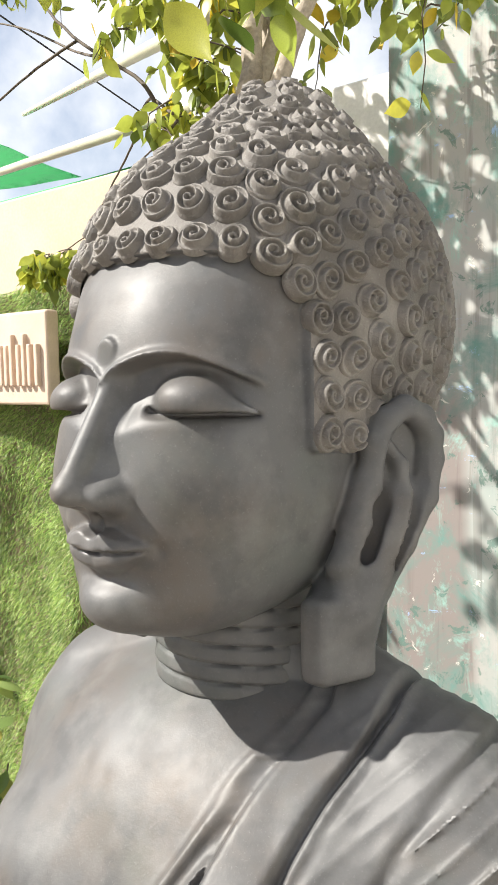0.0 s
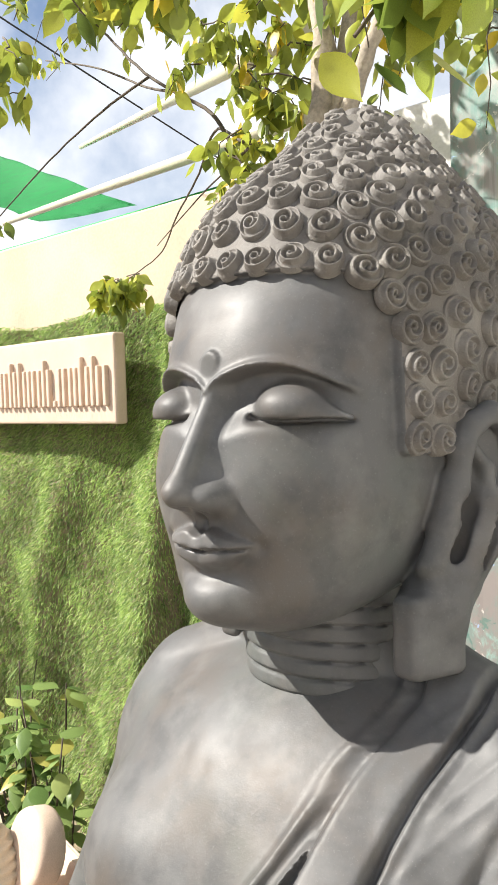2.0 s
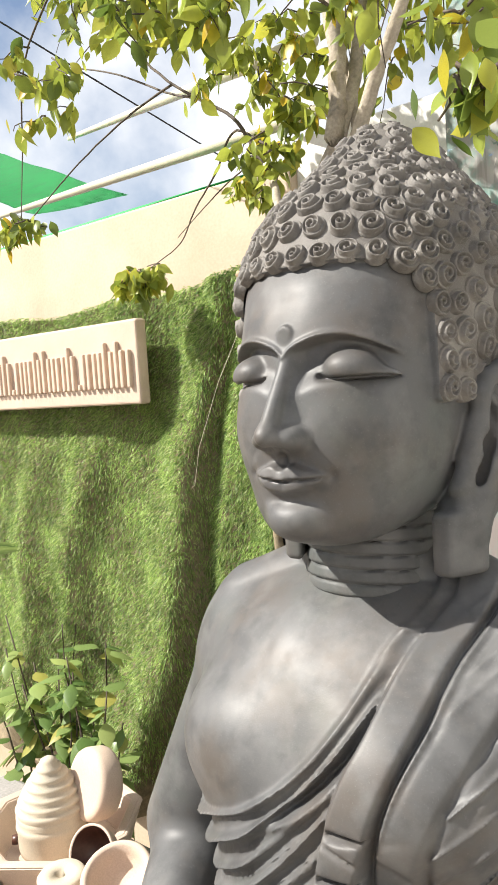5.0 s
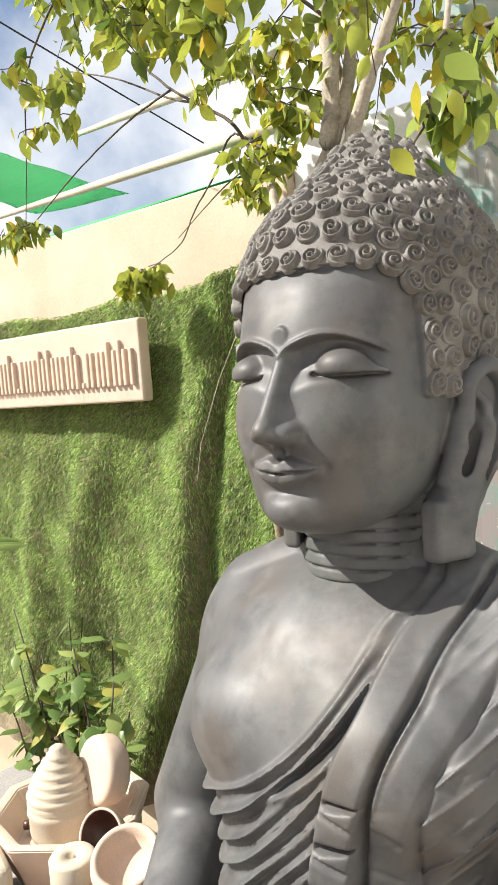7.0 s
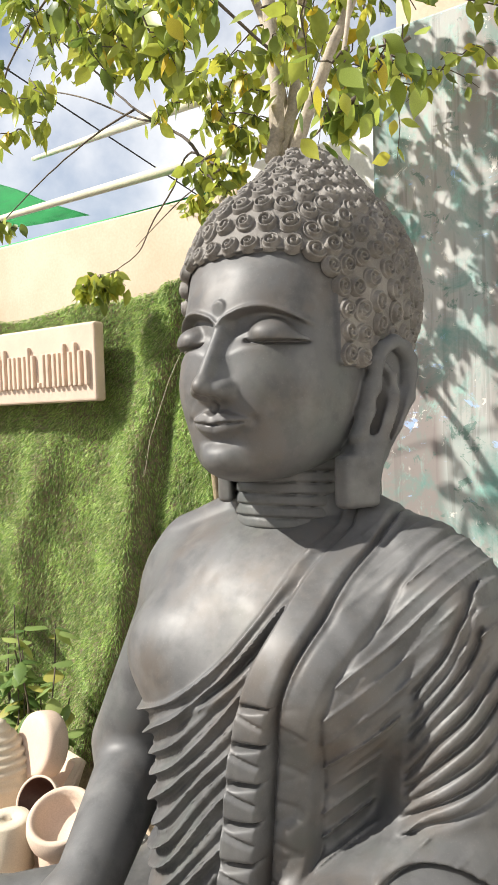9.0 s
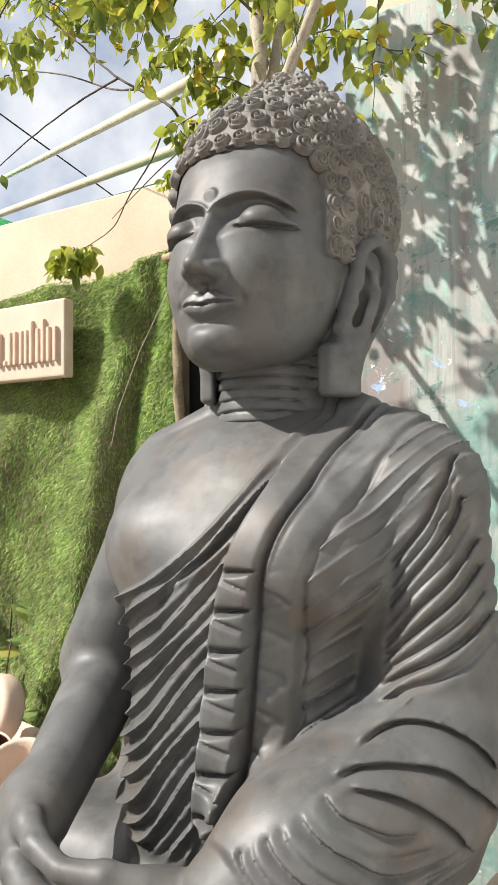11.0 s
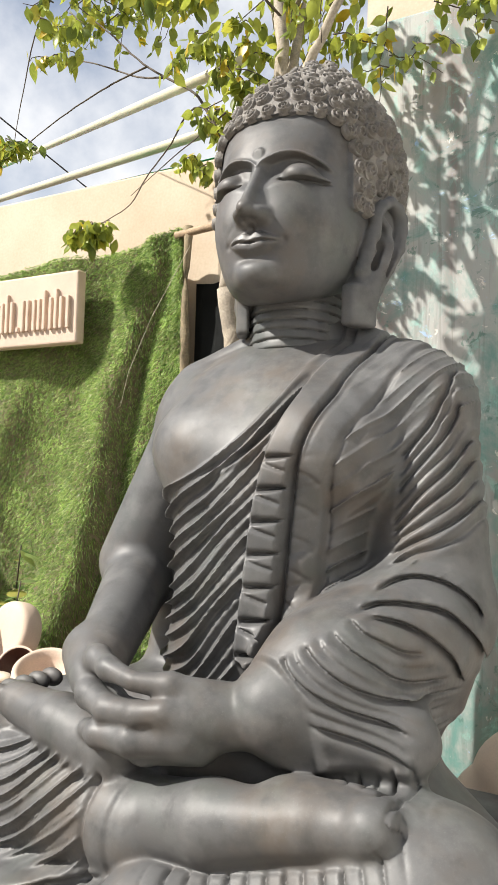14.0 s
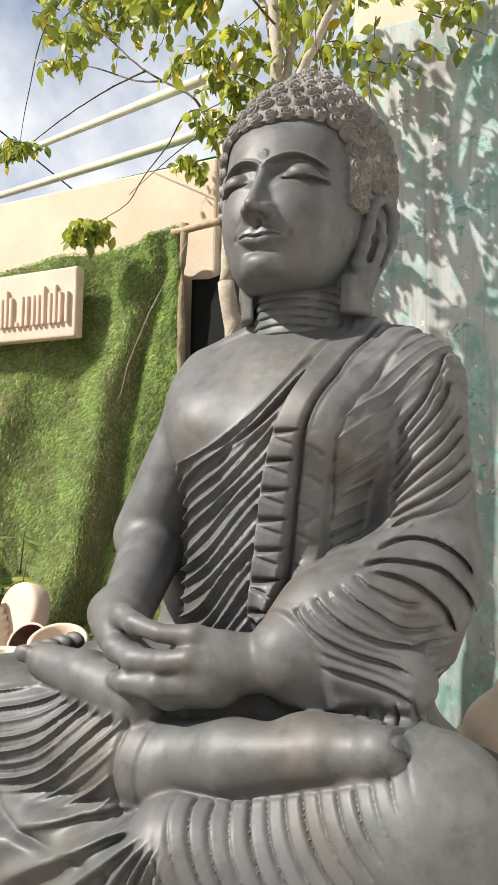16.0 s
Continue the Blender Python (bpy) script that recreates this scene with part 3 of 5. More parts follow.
def curls():
    """Rows of curls from temple to temple, row behind row, and rings round the knob."""
    rng = random.Random(4)
    shapes = {1: curl(2.45, 1), -1: curl(2.45, -1)}
    spots = []
    c = np.array((0, 0.02, 2.06))
    hairline = np.array([(0, -0.205, 2.124), (0.05, -0.203, 2.124), (0.094, -0.186, 2.121), (0.134, -0.158, 2.101), (0.154, -0.132, 2.055), (0.161, -0.126, 2.0), (0.161, -0.127, 1.948)])
    share = np.array([0, 0, 0.05, 0.35, 0.8, 1, 1])
    for k in range(12):
        low = (0, 0, 0.022, 0.045, 0.05, 0.04, 0.02, 0.0, 0.0, 0.0, 0.0, 0.0)[k]
        ctrl = []
        for h, w in zip(hairline, share):
            r = h - c
            t = math.radians(9.7 * k) * (1 - w)
            ry, rz = r[1] * math.cos(t) + r[2] * math.sin(t), -r[1] * math.sin(t) + r[2] * math.cos(t)
            ctrl.append((r[0], ry + 0.039 * k * w, rz + low * max(0, w - 0.5) * 2))
        ctrl = np.array(ctrl)
        u = np.linspace(0, 6, 200)
        line = np.stack([bend(u, range(7), ctrl[:, i]) for i in range(3)], 1).astype(float)
        p, n = on_head(line)
        run = np.r_[0, np.cumsum(np.linalg.norm(np.diff(p, axis=0), axis=1))]
        gap = 0.0345 if k == 0 else 0.0385
        count = max(2, round(run[-1] / gap))
        first = 0.0 if k % 2 == 0 else 0.5
        for j in range(count + 1):
            s = (j + first) * run[-1] / (count + (first > 0) * 0.5)
            if s > run[-1] + 1e-6:
                continue
            i = int(np.argmin(np.abs(run - s)))
            if p[i][2] > 2.230 and math.hypot(p[i][0], p[i][1] - 0.03) < 0.11:
                continue
            spots.append((p[i], n[i], (0.0168 if k == 0 else 0.0182) * rng.uniform(0.94, 1.08)))
            if p[i][0] > 0.004:
                spots.append((p[i] * (-1, 1, 1), n[i] * (-1, 1, 1), (0.0168 if k == 0 else 0.0182) * rng.uniform(0.94, 1.08)))
    for z, r, count in ((2.252, 0.096, 16), (2.281, 0.082, 13), (2.304, 0.060, 9), (2.318, 0.034, 5), (2.326, 0.0, 1)):
        for j in range(count):
            a = 2 * math.pi * (j + 0.3 * (count % 3)) / count
            way = np.array([(r * math.cos(a), 0.01 + r * math.sin(a), z - 2.06)])
            p, n = on_head(way)
            spots.append((p[0], n[0], 0.0172 * rng.uniform(0.94, 1.06)))
    pieces = []
    for p, n, r in spots:
        v, q = shapes[1 if p[0] > -0.01 else -1]
        rot = Vector(n).to_track_quat("Z", "Y").to_matrix() @ Matrix.Rotation(rng.uniform(0, 6.28), 3, "Z")
        w = v * (r, r, r * 0.64)
        w[:, :2] *= 1 + 0.07 * np.sin(np.arctan2(v[:, 1], v[:, 0]) * 2 + rng.uniform(0, 6))[:, None]
        w = w @ np.array(rot).T + p
        pieces.append((w, q))
    return pieces


def ridges(phase, sharp=1.0):
    """Soft valleys and narrow ridges, 0 to 1, one a unit of phase."""
    return np.exp(-((np.sin(np.pi * phase) * sharp / 0.80) ** 2))


def lap(phase, soft=0.16):
    """Overlapping folds: a steep underside, then a long slope up to the next, 0 to 1."""
    fr = phase - np.floor(phase)
    return np.where(fr < soft, fr / soft, (1 - fr) / (1 - soft)) ** 1.25


def robe_edge(z):
    return bend(z, [1.30, 1.365, 1.39, 1.42, 1.45, 1.497, 1.555, 1.628, 1.68], [-0.46, -0.235, -0.150, -0.078, -0.032, 0.019, 0.060, 0.088, 0.115])


def strap_edge(z):
    return bend(z, [1.06, 1.14, 1.22, 1.337, 1.44, 1.50, 1.55, 1.62, 1.68], [0.042, 0.044, 0.047, 0.052, 0.067, 0.083, 0.100, 0.118, 0.145])


# grooves of the sleeve as (depth, curve in x and z): three that lead those of the upper arm, then the forearm's
ARM_LEADS = [
    [(0.345, 1.620), (0.338, 1.570), (0.317, 1.517), (0.288, 1.473), (0.266, 1.442)],
    [(0.375, 1.500), (0.349, 1.439), (0.311, 1.395), (0.275, 1.352), (0.258, 1.332)],
    [(0.398, 1.352), (0.374, 1.321), (0.340, 1.301), (0.295, 1.284), (0.255, 1.258)],
]
SLEEVE = []
for j in range(9):
    u = j / 4
    one, two = ARM_LEADS[min(int(u), 1)], ARM_LEADS[min(int(u), 1) + 1]
    w = u - min(int(u), 1)
    SLEEVE.append(((1.0, 0.7, 1.0, 0.55, 1.0)[j % 5], [(a[0] + (b[0] - a[0]) * w, a[1] + (b[1] - a[1]) * w) for a, b in zip(one, two)]))
SLEEVE += [
    (1.1, [(0.268, 1.230), (0.288, 1.247), (0.323, 1.253), (0.365, 1.241), (0.400, 1.210), (0.415, 1.172)]),
    (1.2, [(0.259, 1.207), (0.281, 1.217), (0.320, 1.216), (0.371, 1.202), (0.402, 1.163), (0.408, 1.124), (0.390, 1.078)]),
    (1.2, [(0.275, 1.203), (0.321, 1.191), (0.358, 1.165), (0.384, 1.125), (0.383, 1.075)]),
    (0.8, [(0.253, 1.200), (0.279, 1.183), (0.308, 1.166), (0.331, 1.152), (0.360, 1.147)]),
]
SLEEVE += [
    (0.9, [(0.236, 1.188), (0.270, 1.163), (0.301, 1.140), (0.326, 1.117), (0.353, 1.106), (0.388, 1.104)]),
    (1.0, [(0.205, 1.168), (0.233, 1.145), (0.274, 1.117), (0.316, 1.096), (0.353, 1.084), (0.388, 1.071)]),
    (1.0, [(0.180, 1.150), (0.197, 1.130), (0.231, 1.105), (0.280, 1.081), (0.328, 1.064), (0.370, 1.045)]),
    (1.0, [(0.152, 1.128), (0.178, 1.097), (0.217, 1.066), (0.281, 1.046), (0.342, 1.022), (0.370, 1.000)]),
]
def between(one, two, n=6):
    """The curve half way between two."""
    pick = lambda c, k: bend(np.linspace(0, len(c) - 1, n), range(len(c)), [p[k] for p in c])
    return [((float(a) + float(c)) / 2, (float(b) + float(d)) / 2) for a, b, c, d in zip(pick(one, 0), pick(one, 1), pick(two, 0), pick(two, 1))]


SLEEVE += [(0.5, between(SLEEVE[j][1], SLEEVE[j + 1][1])) for j in (12, 13, 14, 15)]
HEM = [(0.128, 1.092), (0.146, 1.065), (0.178, 1.025), (0.215, 0.992), (0.286, 0.975), (0.349, 0.955), (0.400, 0.895)]


def beside(x, z, curve):
    """Distance to a curve, the same signed (above it: plus), and a fade to nothing at its two ends."""
    ctrl = np.array(curve)
    w = np.linspace(0, len(ctrl) - 1, 3 * len(ctrl) - 2)
    c = np.stack([bend(w, range(len(ctrl)), ctrl[:, i]) for i in (0, 1)], 1)
    best, side, run = np.full(len(x), 9.0), np.zeros(len(x)), np.zeros(len(x))
    total = len(c) - 1
    for j in range(total):
        ax, az = c[j]
        bx, bz = c[j + 1] - c[j]
        h = np.clip(((x - ax) * bx + (z - az) * bz) / (bx * bx + bz * bz), 0, 1)
        ex, ez = x - ax - h * bx, z - az - h * bz
        d = np.sqrt(ex * ex + ez * ez)
        m = d < best
        best = np.where(m, d, best)
        side = np.where(m, np.where(bx * ez - bz * ex > 0, d, -d), side)
        run = np.where(m, (j + h) / total, run)
    return best, side, step(0.0, 0.08, run) * step(1.0, 0.84, run)


THIGH = ((0.05, -0.45, 0.760), (0.40, -0.445, 0.845), 0.100, 0.140)


def body_field(p):
    p = p.astype(F)
    f = Form(p)
    x, y, z = p[:, 0], p[:, 1], p[:, 2]
    # trunk
    zs = [0.80, 1.0, 1.1, 1.2, 1.3, 1.4, 1.48, 1.55, 1.61, 1.65, 1.69]
    a = bend(z, zs, [0.24, 0.215, 0.20, 0.196, 0.210, 0.238, 0.256, 0.256, 0.238, 0.180, 0.10])
    yf = bend(z, zs, [-0.32, -0.345, -0.350, -0.340, -0.326, -0.316, -0.295, -0.256, -0.211, -0.170, -0.115])
    yb = bend(z, zs, [0.2, 0.19, 0.18, 0.17, 0.17, 0.18, 0.18, 0.17, 0.13, 0.09, 0.05])
    q = np.where(y < -0.05, (-0.05 - y) / (-0.05 - yf), (y + 0.05) / (yb + 0.05))
    d = ((np.abs(x) / a) ** 2.3 + q**2.3) ** F(1 / 2.3)
    f.d = smax(((d - 1) * 0.2).astype(F), z - 1.72, 0.03)
    for s in (-1, 1):
        f.ball((s * 0.122, -0.180, 1.462), (0.118, 0.112, 0.098), 0.05)
        f.rod((s * 0.09, -0.03, 1.685), (s * 0.22, -0.04, 1.605), 0.05, 0.07, 0.05)
    f.ball((-0.232, -0.055, 1.540), (0.088, 0.095, 0.088), 0.06)
    f.ball((0.268, -0.06, 1.556), (0.10, 0.10, 0.095), 0.06)
    # right arm, bare
    f.rod((-0.240, -0.07, 1.50), (-0.354, -0.115, 1.215), 0.086, 0.082, 0.03)
    f.rod((-0.324, -0.14, 1.185), (-0.188, -0.425, 1.085), 0.074, 0.050, 0.022)
    # filler added behind the arm, so that the gap to the trunk looks dark
    f.rod((-0.195, -0.01, 1.38), (-0.255, -0.01, 0.98), 0.095, 0.115, 0.02)
    # left arm in its sleeve
    f.rod((0.268, -0.06, 1.53), (0.305, -0.10, 1.20), 0.095, 0.105, 0.03)
    f.rod((0.303, -0.13, 1.165), (0.155, -0.43, 1.062), 0.104, 0.068, 0.04)
    f.rod((0.288, -0.20, 1.150), (0.213, -0.355, 1.102), 0.102, 0.100, 0.05)
    f.rod((0.272, -0.12, 1.06), (0.215, -0.345, 1.035), 0.10, 0.082, 0.05)
    f.rod((0.235, -0.10, 1.00), (0.275, -0.25, 0.985), 0.085, 0.060, 0.05)
    f.rod((0.24, -0.10, 0.94), (0.345, -0.27, 0.88), 0.07, 0.045, 0.04)
    f.rod((0.18, -0.40, 1.035), (0.33, -0.36, 1.022), 0.058, 0.055, 0.04)
    f.rod((-0.05, -0.37, 0.935), (0.30, -0.34, 0.935), 0.07, 0.07, 0.03)
    f.rod((0.17, -0.425, 1.05), (0.06, -0.470, 1.045), 0.05, 0.048, 0.006)
    # legs
    f.rod((-0.2, -0.03, 0.86), (-0.57, -0.34, 0.83), 0.15, 0.12, 0.04)
    f.rod((0.2, -0.07, 0.82), (0.53, -0.37, 0.725), 0.13, 0.12, 0.04)
    f.rod((0.15, -0.25, 0.81), (0.44, -0.43, 0.785), 0.11, 0.130, 0.04)
    f.rod((0.55, -0.40, 0.735), (0.03, -0.555, 0.765), 0.115, 0.090, 0.03)
    f.rod((-0.57, -0.38, 0.84), (-0.03, -0.488, 0.862), 0.115, 0.076, 0.010)
    f.rod((-0.3, -0.2, 0.88), (0.20, -0.2, 0.86), 0.11, 0.10, 0.05)
    f.rod(*THIGH, 0.04)
    f.ball((0, -0.42, 0.74), (0.45, 0.2, 0.06), 0.04)
    # right foot on the left thigh
    f.rod((-0.06, -0.485, 0.872), (0.10, -0.505, 0.908), 0.062, 0.058, 0.005)
    f.rod((0.10, -0.505, 0.908), (0.25, -0.512, 0.946), 0.058, 0.042, 0.02)
    f.rod((0.25, -0.512, 0.948), (0.33, -0.515, 0.962), 0.038, 0.034, 0.02)
    f.ball((0.342, -0.520, 0.968), (0.036, 0.036, 0.036), 0.010)
    f.ball((0.27, -0.480, 0.972), (0.09, 0.035, 0.022), 0.03)
    for j in range(3):
        f.ball((0.362 + 0.003 * j, -0.468 - 0.019 * j, 0.968 - 0.003 * j), (0.022, 0.0115, 0.019), 0.004)
    # left foot on the right thigh
    f.rod((-0.11, -0.480, 0.962), (-0.24, -0.46, 0.978), 0.050, 0.046, 0.012)
    f.rod((-0.24, -0.46, 0.978), (-0.37, -0.435, 0.985), 0.046, 0.036, 0.015)
    for j in range(5):
        f.ball((-0.408 + 0.010 * j, -0.452 + 0.025 * j, 0.998 + 0.003 * j), (0.027, 0.0135, 0.018), 0.006)
    # right hand: thumb above, fingers below, resting in the left
    f.rod((-0.225, -0.405, 1.088), (-0.17, -0.462, 1.066), 0.052, 0.040, 0.02)
    f.line([(-0.185, -0.460, 1.068), (-0.145, -0.497, 1.050), (-0.085, -0.525, 1.044), (-0.02, -0.535, 1.050), (0.024, -0.533, 1.060)], 0.026, 0.0175, 0.008)
    f.line([(-0.16, -0.445, 1.045), (-0.08, -0.495, 1.036), (0.02, -0.505, 1.045)], 0.024, 0.018, 0.008)
    f.line([(-0.195, -0.445, 1.098), (-0.145, -0.480, 1.104), (-0.10, -0.507, 1.100), (-0.050, -0.522, 1.096)], 0.024, 0.0155, 0.010)
    # left hand under it
    f.rod((0.07, -0.468, 1.045), (0.035, -0.490, 1.045), 0.048, 0.046, 0.02)
    f.rod((0.035, -0.490, 1.04), (-0.01, -0.505, 1.012), 0.044, 0.030, 0.02)
    f.line([(0.05, -0.505, 1.020), (-0.03, -0.532, 1.010), (-0.10, -0.528, 1.004), (-0.138, -0.510, 1.001)], 0.030, 0.016, 0.008)
    f.line([(0.06, -0.485, 1.005), (-0.03, -0.500, 0.990), (-0.09, -0.495, 0.992)], 0.030, 0.022, 0.014)
    f.line([(0.06, -0.480, 1.078), (0.02, -0.507, 1.092), (-0.034, -0.524, 1.094)], 0.024, 0.0155, 0.010)
    # cushion slab
    slab = np.stack([np.abs(x) - 0.60, np.abs(y + 0.17) - 0.43, np.abs(z - 0.69) - 0.028], 1)
    slab = np.sqrt((np.maximum(slab, 0) ** 2).sum(1)) + np.minimum(slab.max(1), 0) - 0.012
    f.d = smin(f.d, slab.astype(F), 0.006)

    def folds(p):
        x, y, z = p[:, 0], p[:, 1], p[:, 2]
        out = np.zeros(len(p))
        wob = 0.006 * np.sin(9 * x + 13 * z) + 0.003 * np.sin(23 * x - 17 * z)
        arm_l = np.minimum.reduce([rod(p, (0.268, -0.06, 1.53), (0.305, -0.10, 1.20), 0.095, 0.105), rod(p, (0.303, -0.13, 1.165), (0.155, -0.43, 1.062), 0.104, 0.068), rod(p, (0.288, -0.20, 1.150), (0.213, -0.355, 1.102), 0.102, 0.100)])
        arm_r = np.minimum(rod(p, (-0.240, -0.07, 1.50), (-0.354, -0.115, 1.215), 0.086, 0.082), rod(p, (-0.324, -0.14, 1.185), (-0.15, -0.50, 1.06), 0.074, 0.07))
        bare = step(0.0, 0.03, arm_r)
        trunk = bare * step(0.012, 0.032, arm_l) * step(1.02, 1.06, z) * step(0.0, -0.06, y + 0.10 - 0.12 * step(1.50, 1.62, z)) * step(-0.405, -0.38, y)
        over = x - robe_edge(z)
        robe = step(-0.005, 0.007, over) * trunk
        se = strap_edge(z)
        wide = 0.053
        u = (x - se) / wide
        inside = step(-0.09, 0.06, u) * (1 - step(0.93, 1.07, u))
        # thin ridges sweeping up to the band, every other one dying out on the way
        rise = bend(x, [-0.23, -0.17, -0.10, -0.05, 0.0, 0.05, 0.10], [-0.018, 0, 0.027, 0.055, 0.108, 0.170, 0.235])
        ph = (z - rise + 0.7 * wob) / 0.0335 + 0.16 * np.sin(21 * x + 9 * z) + 0.10 * np.sin(47 * z - 13 * x)
        k = np.round(ph)
        odd = np.mod(k, 2)
        fade = 1 - 0.75 * odd * step(-0.07 + 0.03 * np.sin(k * 2.1), 0.01 + 0.03 * np.sin(k * 2.1), x)
        size = 0.75 + 0.3 * np.sin(k * 2.4)
        right = robe * (1 - step(-0.14, 0.0, u))
        out += right * (0.0105 * fade * size * ridges(ph, 3.0) + 0.0050 * lap(ph + 0.42, 0.3) + 0.0022 * ridges(ph * 2.0 + 0.35 + 0.3 * np.sin(17 * x), 2.4))
        out += 0.0065 * robe * bell(over - 0.008, 0.008) * step(1.34, 1.40, z)
        out -= 0.014 * trunk * bell(over - 0.042, 0.012) * step(1.40, 1.47, z) * (1 - step(1.60, 1.66, z)) * (1 - step(-0.2, 0.0, u))
        out += 0.006 * trunk * bell(over - 0.066, 0.009) * step(1.38, 1.45, z) * (1 - step(1.56, 1.62, z)) * (1 - step(-0.2, 0.0, u))
        # the pleated band: a bar, then a slanting tuck, one below the other
        ps = (1.4445 - z + 0.10 * (x - se)) / 0.0555
        fr = ps - np.floor(ps)
        bars = step(1.456, 1.449, z) * step(1.09, 1.10, z)
        bw = np.clip(0.115 - 0.075 * u, 0.03, 0.13)
        bar = np.minimum(bell(fr, bw) + bell(fr - 1, bw), 1)
        slant = bell(fr - 0.14 - 0.40 * u, 0.055) * step(0.0, 0.15, u) * step(1.02, 0.85, u)
        pleat = 0.004 * (1 - np.abs(fr - 0.5 * u - 0.1)) - 0.013 * bar - 0.0055 * slant
        out += trunk * inside * (0.014 + pleat * bars * step(0.0, 0.10, u)) * step(1.09, 1.11, z + 0.4 * (x - se))
        out -= trunk * 0.009 * bell(u - 1.10, 0.085)
        out += trunk * 0.004 * bell(u - 1.22, 0.06) * step(1.40, 1.46, z)
        # second flap beside it
        left = robe * step(1.03, 1.16, u) * (1 - step(0.20, 0.235, x) * step(1.30, 1.22, z))
        u2 = (x - se - wide) / bend(z, [1.08, 1.25, 1.44, 1.56, 1.67], [0.056, 0.054, 0.056, 0.070, 0.088])
        top = step(1.06, 1.10, z)
        out += left * 0.004 * (1 - step(0.92, 1.08, u2)) * top
        out -= left * 0.0035 * (bell(u2 - 1.12, 0.08) + 0.8 * bell(u2 - 0.26, 0.07) * step(1.40, 1.5, z)) * top
        p2 = (1.43 - z) / 0.0555
        f2 = p2 - np.floor(p2)
        out -= left * bars * 0.0022 * (bell(f2 - 0.15 - 0.5 * u2 * u2, 0.07) * step(1.0, 0.7, u2) * step(0.1, 0.3, u2) + 0.6 * bell(f2 - 0.75 + 0.3 * u2, 0.07) * step(1.0, 0.8, u2))
        pl = (z - 0.95 * x + wob) / 0.034 + 0.15 * np.sin(30 * x)
        out += left * (0.001 + 0.0070 * ridges(pl, 3.0) * (0.7 + 0.3 * np.sin(np.round(pl) * 2.2))) * step(1.05, 1.25, u2)
        # sleeve: broad bands parted by thin grooves, fanning out of the crook of the arm
        sl = step(0.110, 0.080, arm_l) * step(0.10, 0.14, x) * step(0.10, 0.0, y)
        t2 = along(p, (0.303, -0.13, 1.165), (0.155, -0.43, 1.062))
        sl = sl * (1 - step(0.985, 1.0, t2)) * step(0.985, 1.01, z)
        out += sl * 0.007
        on = np.nonzero(sl > 0)[0]
        xo, zo = x[on], z[on]
        for cut, curve in SLEEVE:
            cx, cz = [c[0] for c in curve], [c[1] for c in curve]
            k = np.nonzero((xo > min(cx) - 0.035) & (xo < max(cx) + 0.035) & (zo > min(cz) - 0.035) & (zo < max(cz) + 0.035))[0]
            if not len(k):
                continue
            d, side, end = beside(xo[k], zo[k], curve)
            out[on[k]] += sl[on[k]] * cut * end * (-0.0100 * bell(d, 0.0040) + 0.0048 * bell(side - 0.010, 0.009) + 0.0022 * bell(side + 0.013, 0.011))
        pu = (z - 1.0 * (x - 0.3) + 0.5 * wob) / 0.026
        out += sl * 0.0016 * ridges(pu, 1.6) * step(1.27, 1.33, z) * step(0.5, 0.0, np.sin(pu * 0.7 + 9 * x))
        # hem of the mantle
        d, side, end = beside(xo, zo, HEM)
        out[on] += sl[on] * 0.005 * bell(d, 0.006)
        # pleats swagging over the right shin
        t3 = along(p, (-0.57, -0.38, 0.84), (-0.03, -0.488, 0.862))
        sr = step(0.045, 0.02, rod(p, (-0.57, -0.38, 0.84), (-0.03, -0.488, 0.862), 0.115, 0.076)) * (1 - step(0.97, 0.99, t3)) * step(0.955, 0.935, z)
        swag = bend(x, [-0.60, -0.42, -0.26, -0.17, -0.10, -0.03], [0.735, 0.750, 0.808, 0.880, 0.945, 1.03])
        pr = (z - swag + 0.4 * wob) / (0.026 + 0.012 * step(-0.30, -0.10, x)) + 0.15 * np.sin(14 * x + 11 * z)
        kr = np.round(pr)
        out += sr * (0.004 + (0.013 * (0.8 + 0.3 * np.sin(kr * 2.3)) * ridges(pr, 2.6) + 0.002 * ridges(pr * 2.0 + 0.3, 2.0)) * (1 - step(0.86, 0.90, t3)))
        out -= sr * 0.006 * bell(t3 - 0.895, 0.010)
        # arcs over the left shin
        near4 = np.minimum(rod(p, (0.55, -0.40, 0.735), (0.03, -0.555, 0.765), 0.115, 0.090), rod(p, *THIGH))
        foot = np.minimum(rod(p, (-0.06, -0.485, 0.872), (0.10, -0.505, 0.908), 0.062, 0.058), rod(p, (0.10, -0.505, 0.908), (0.33, -0.515, 0.962), 0.058, 0.036))
        s4 = step(0.05, 0.02, near4) * step(0.004, 0.016, foot) * step(-0.36, -0.44, y) * step(0.02, 0.05, x)
        drop = np.maximum(0.805 + 0.36 * x - z, -0.05)
        arc = (x - 0.45 * drop - (0.6 + 4.0 * np.maximum(x - 0.12, 0)) * drop * np.abs(drop)) / 0.0260 + 0.15 * np.sin(9 * x + 15 * z)
        out += s4 * (0.004 - 0.0105 * ridges(arc, 3.0) * (0.75 + 0.25 * np.sin(np.round(arc) * 2.3))) * step(0.42, 0.34, x + 0.2 * drop)
        # fan between the knees
        fan = step(-0.50, -0.54, y) * step(0.815, 0.79, z) * step(0.06, 0.03, x) * step(-0.32, -0.26, x)
        out += fan * 0.022 * (ridges(np.arctan2(0.86 - z, x - 0.06) * 5.2 + 0.3, 1.0) - 0.4)
        # dents of the chest
        out -= 0.0014 * (bell(x + 0.05, 0.010) * bell(z - 1.597, 0.012) + bell(x + 0.085, 0.010) * bell(z - 1.606, 0.014)) * trunk
        return out

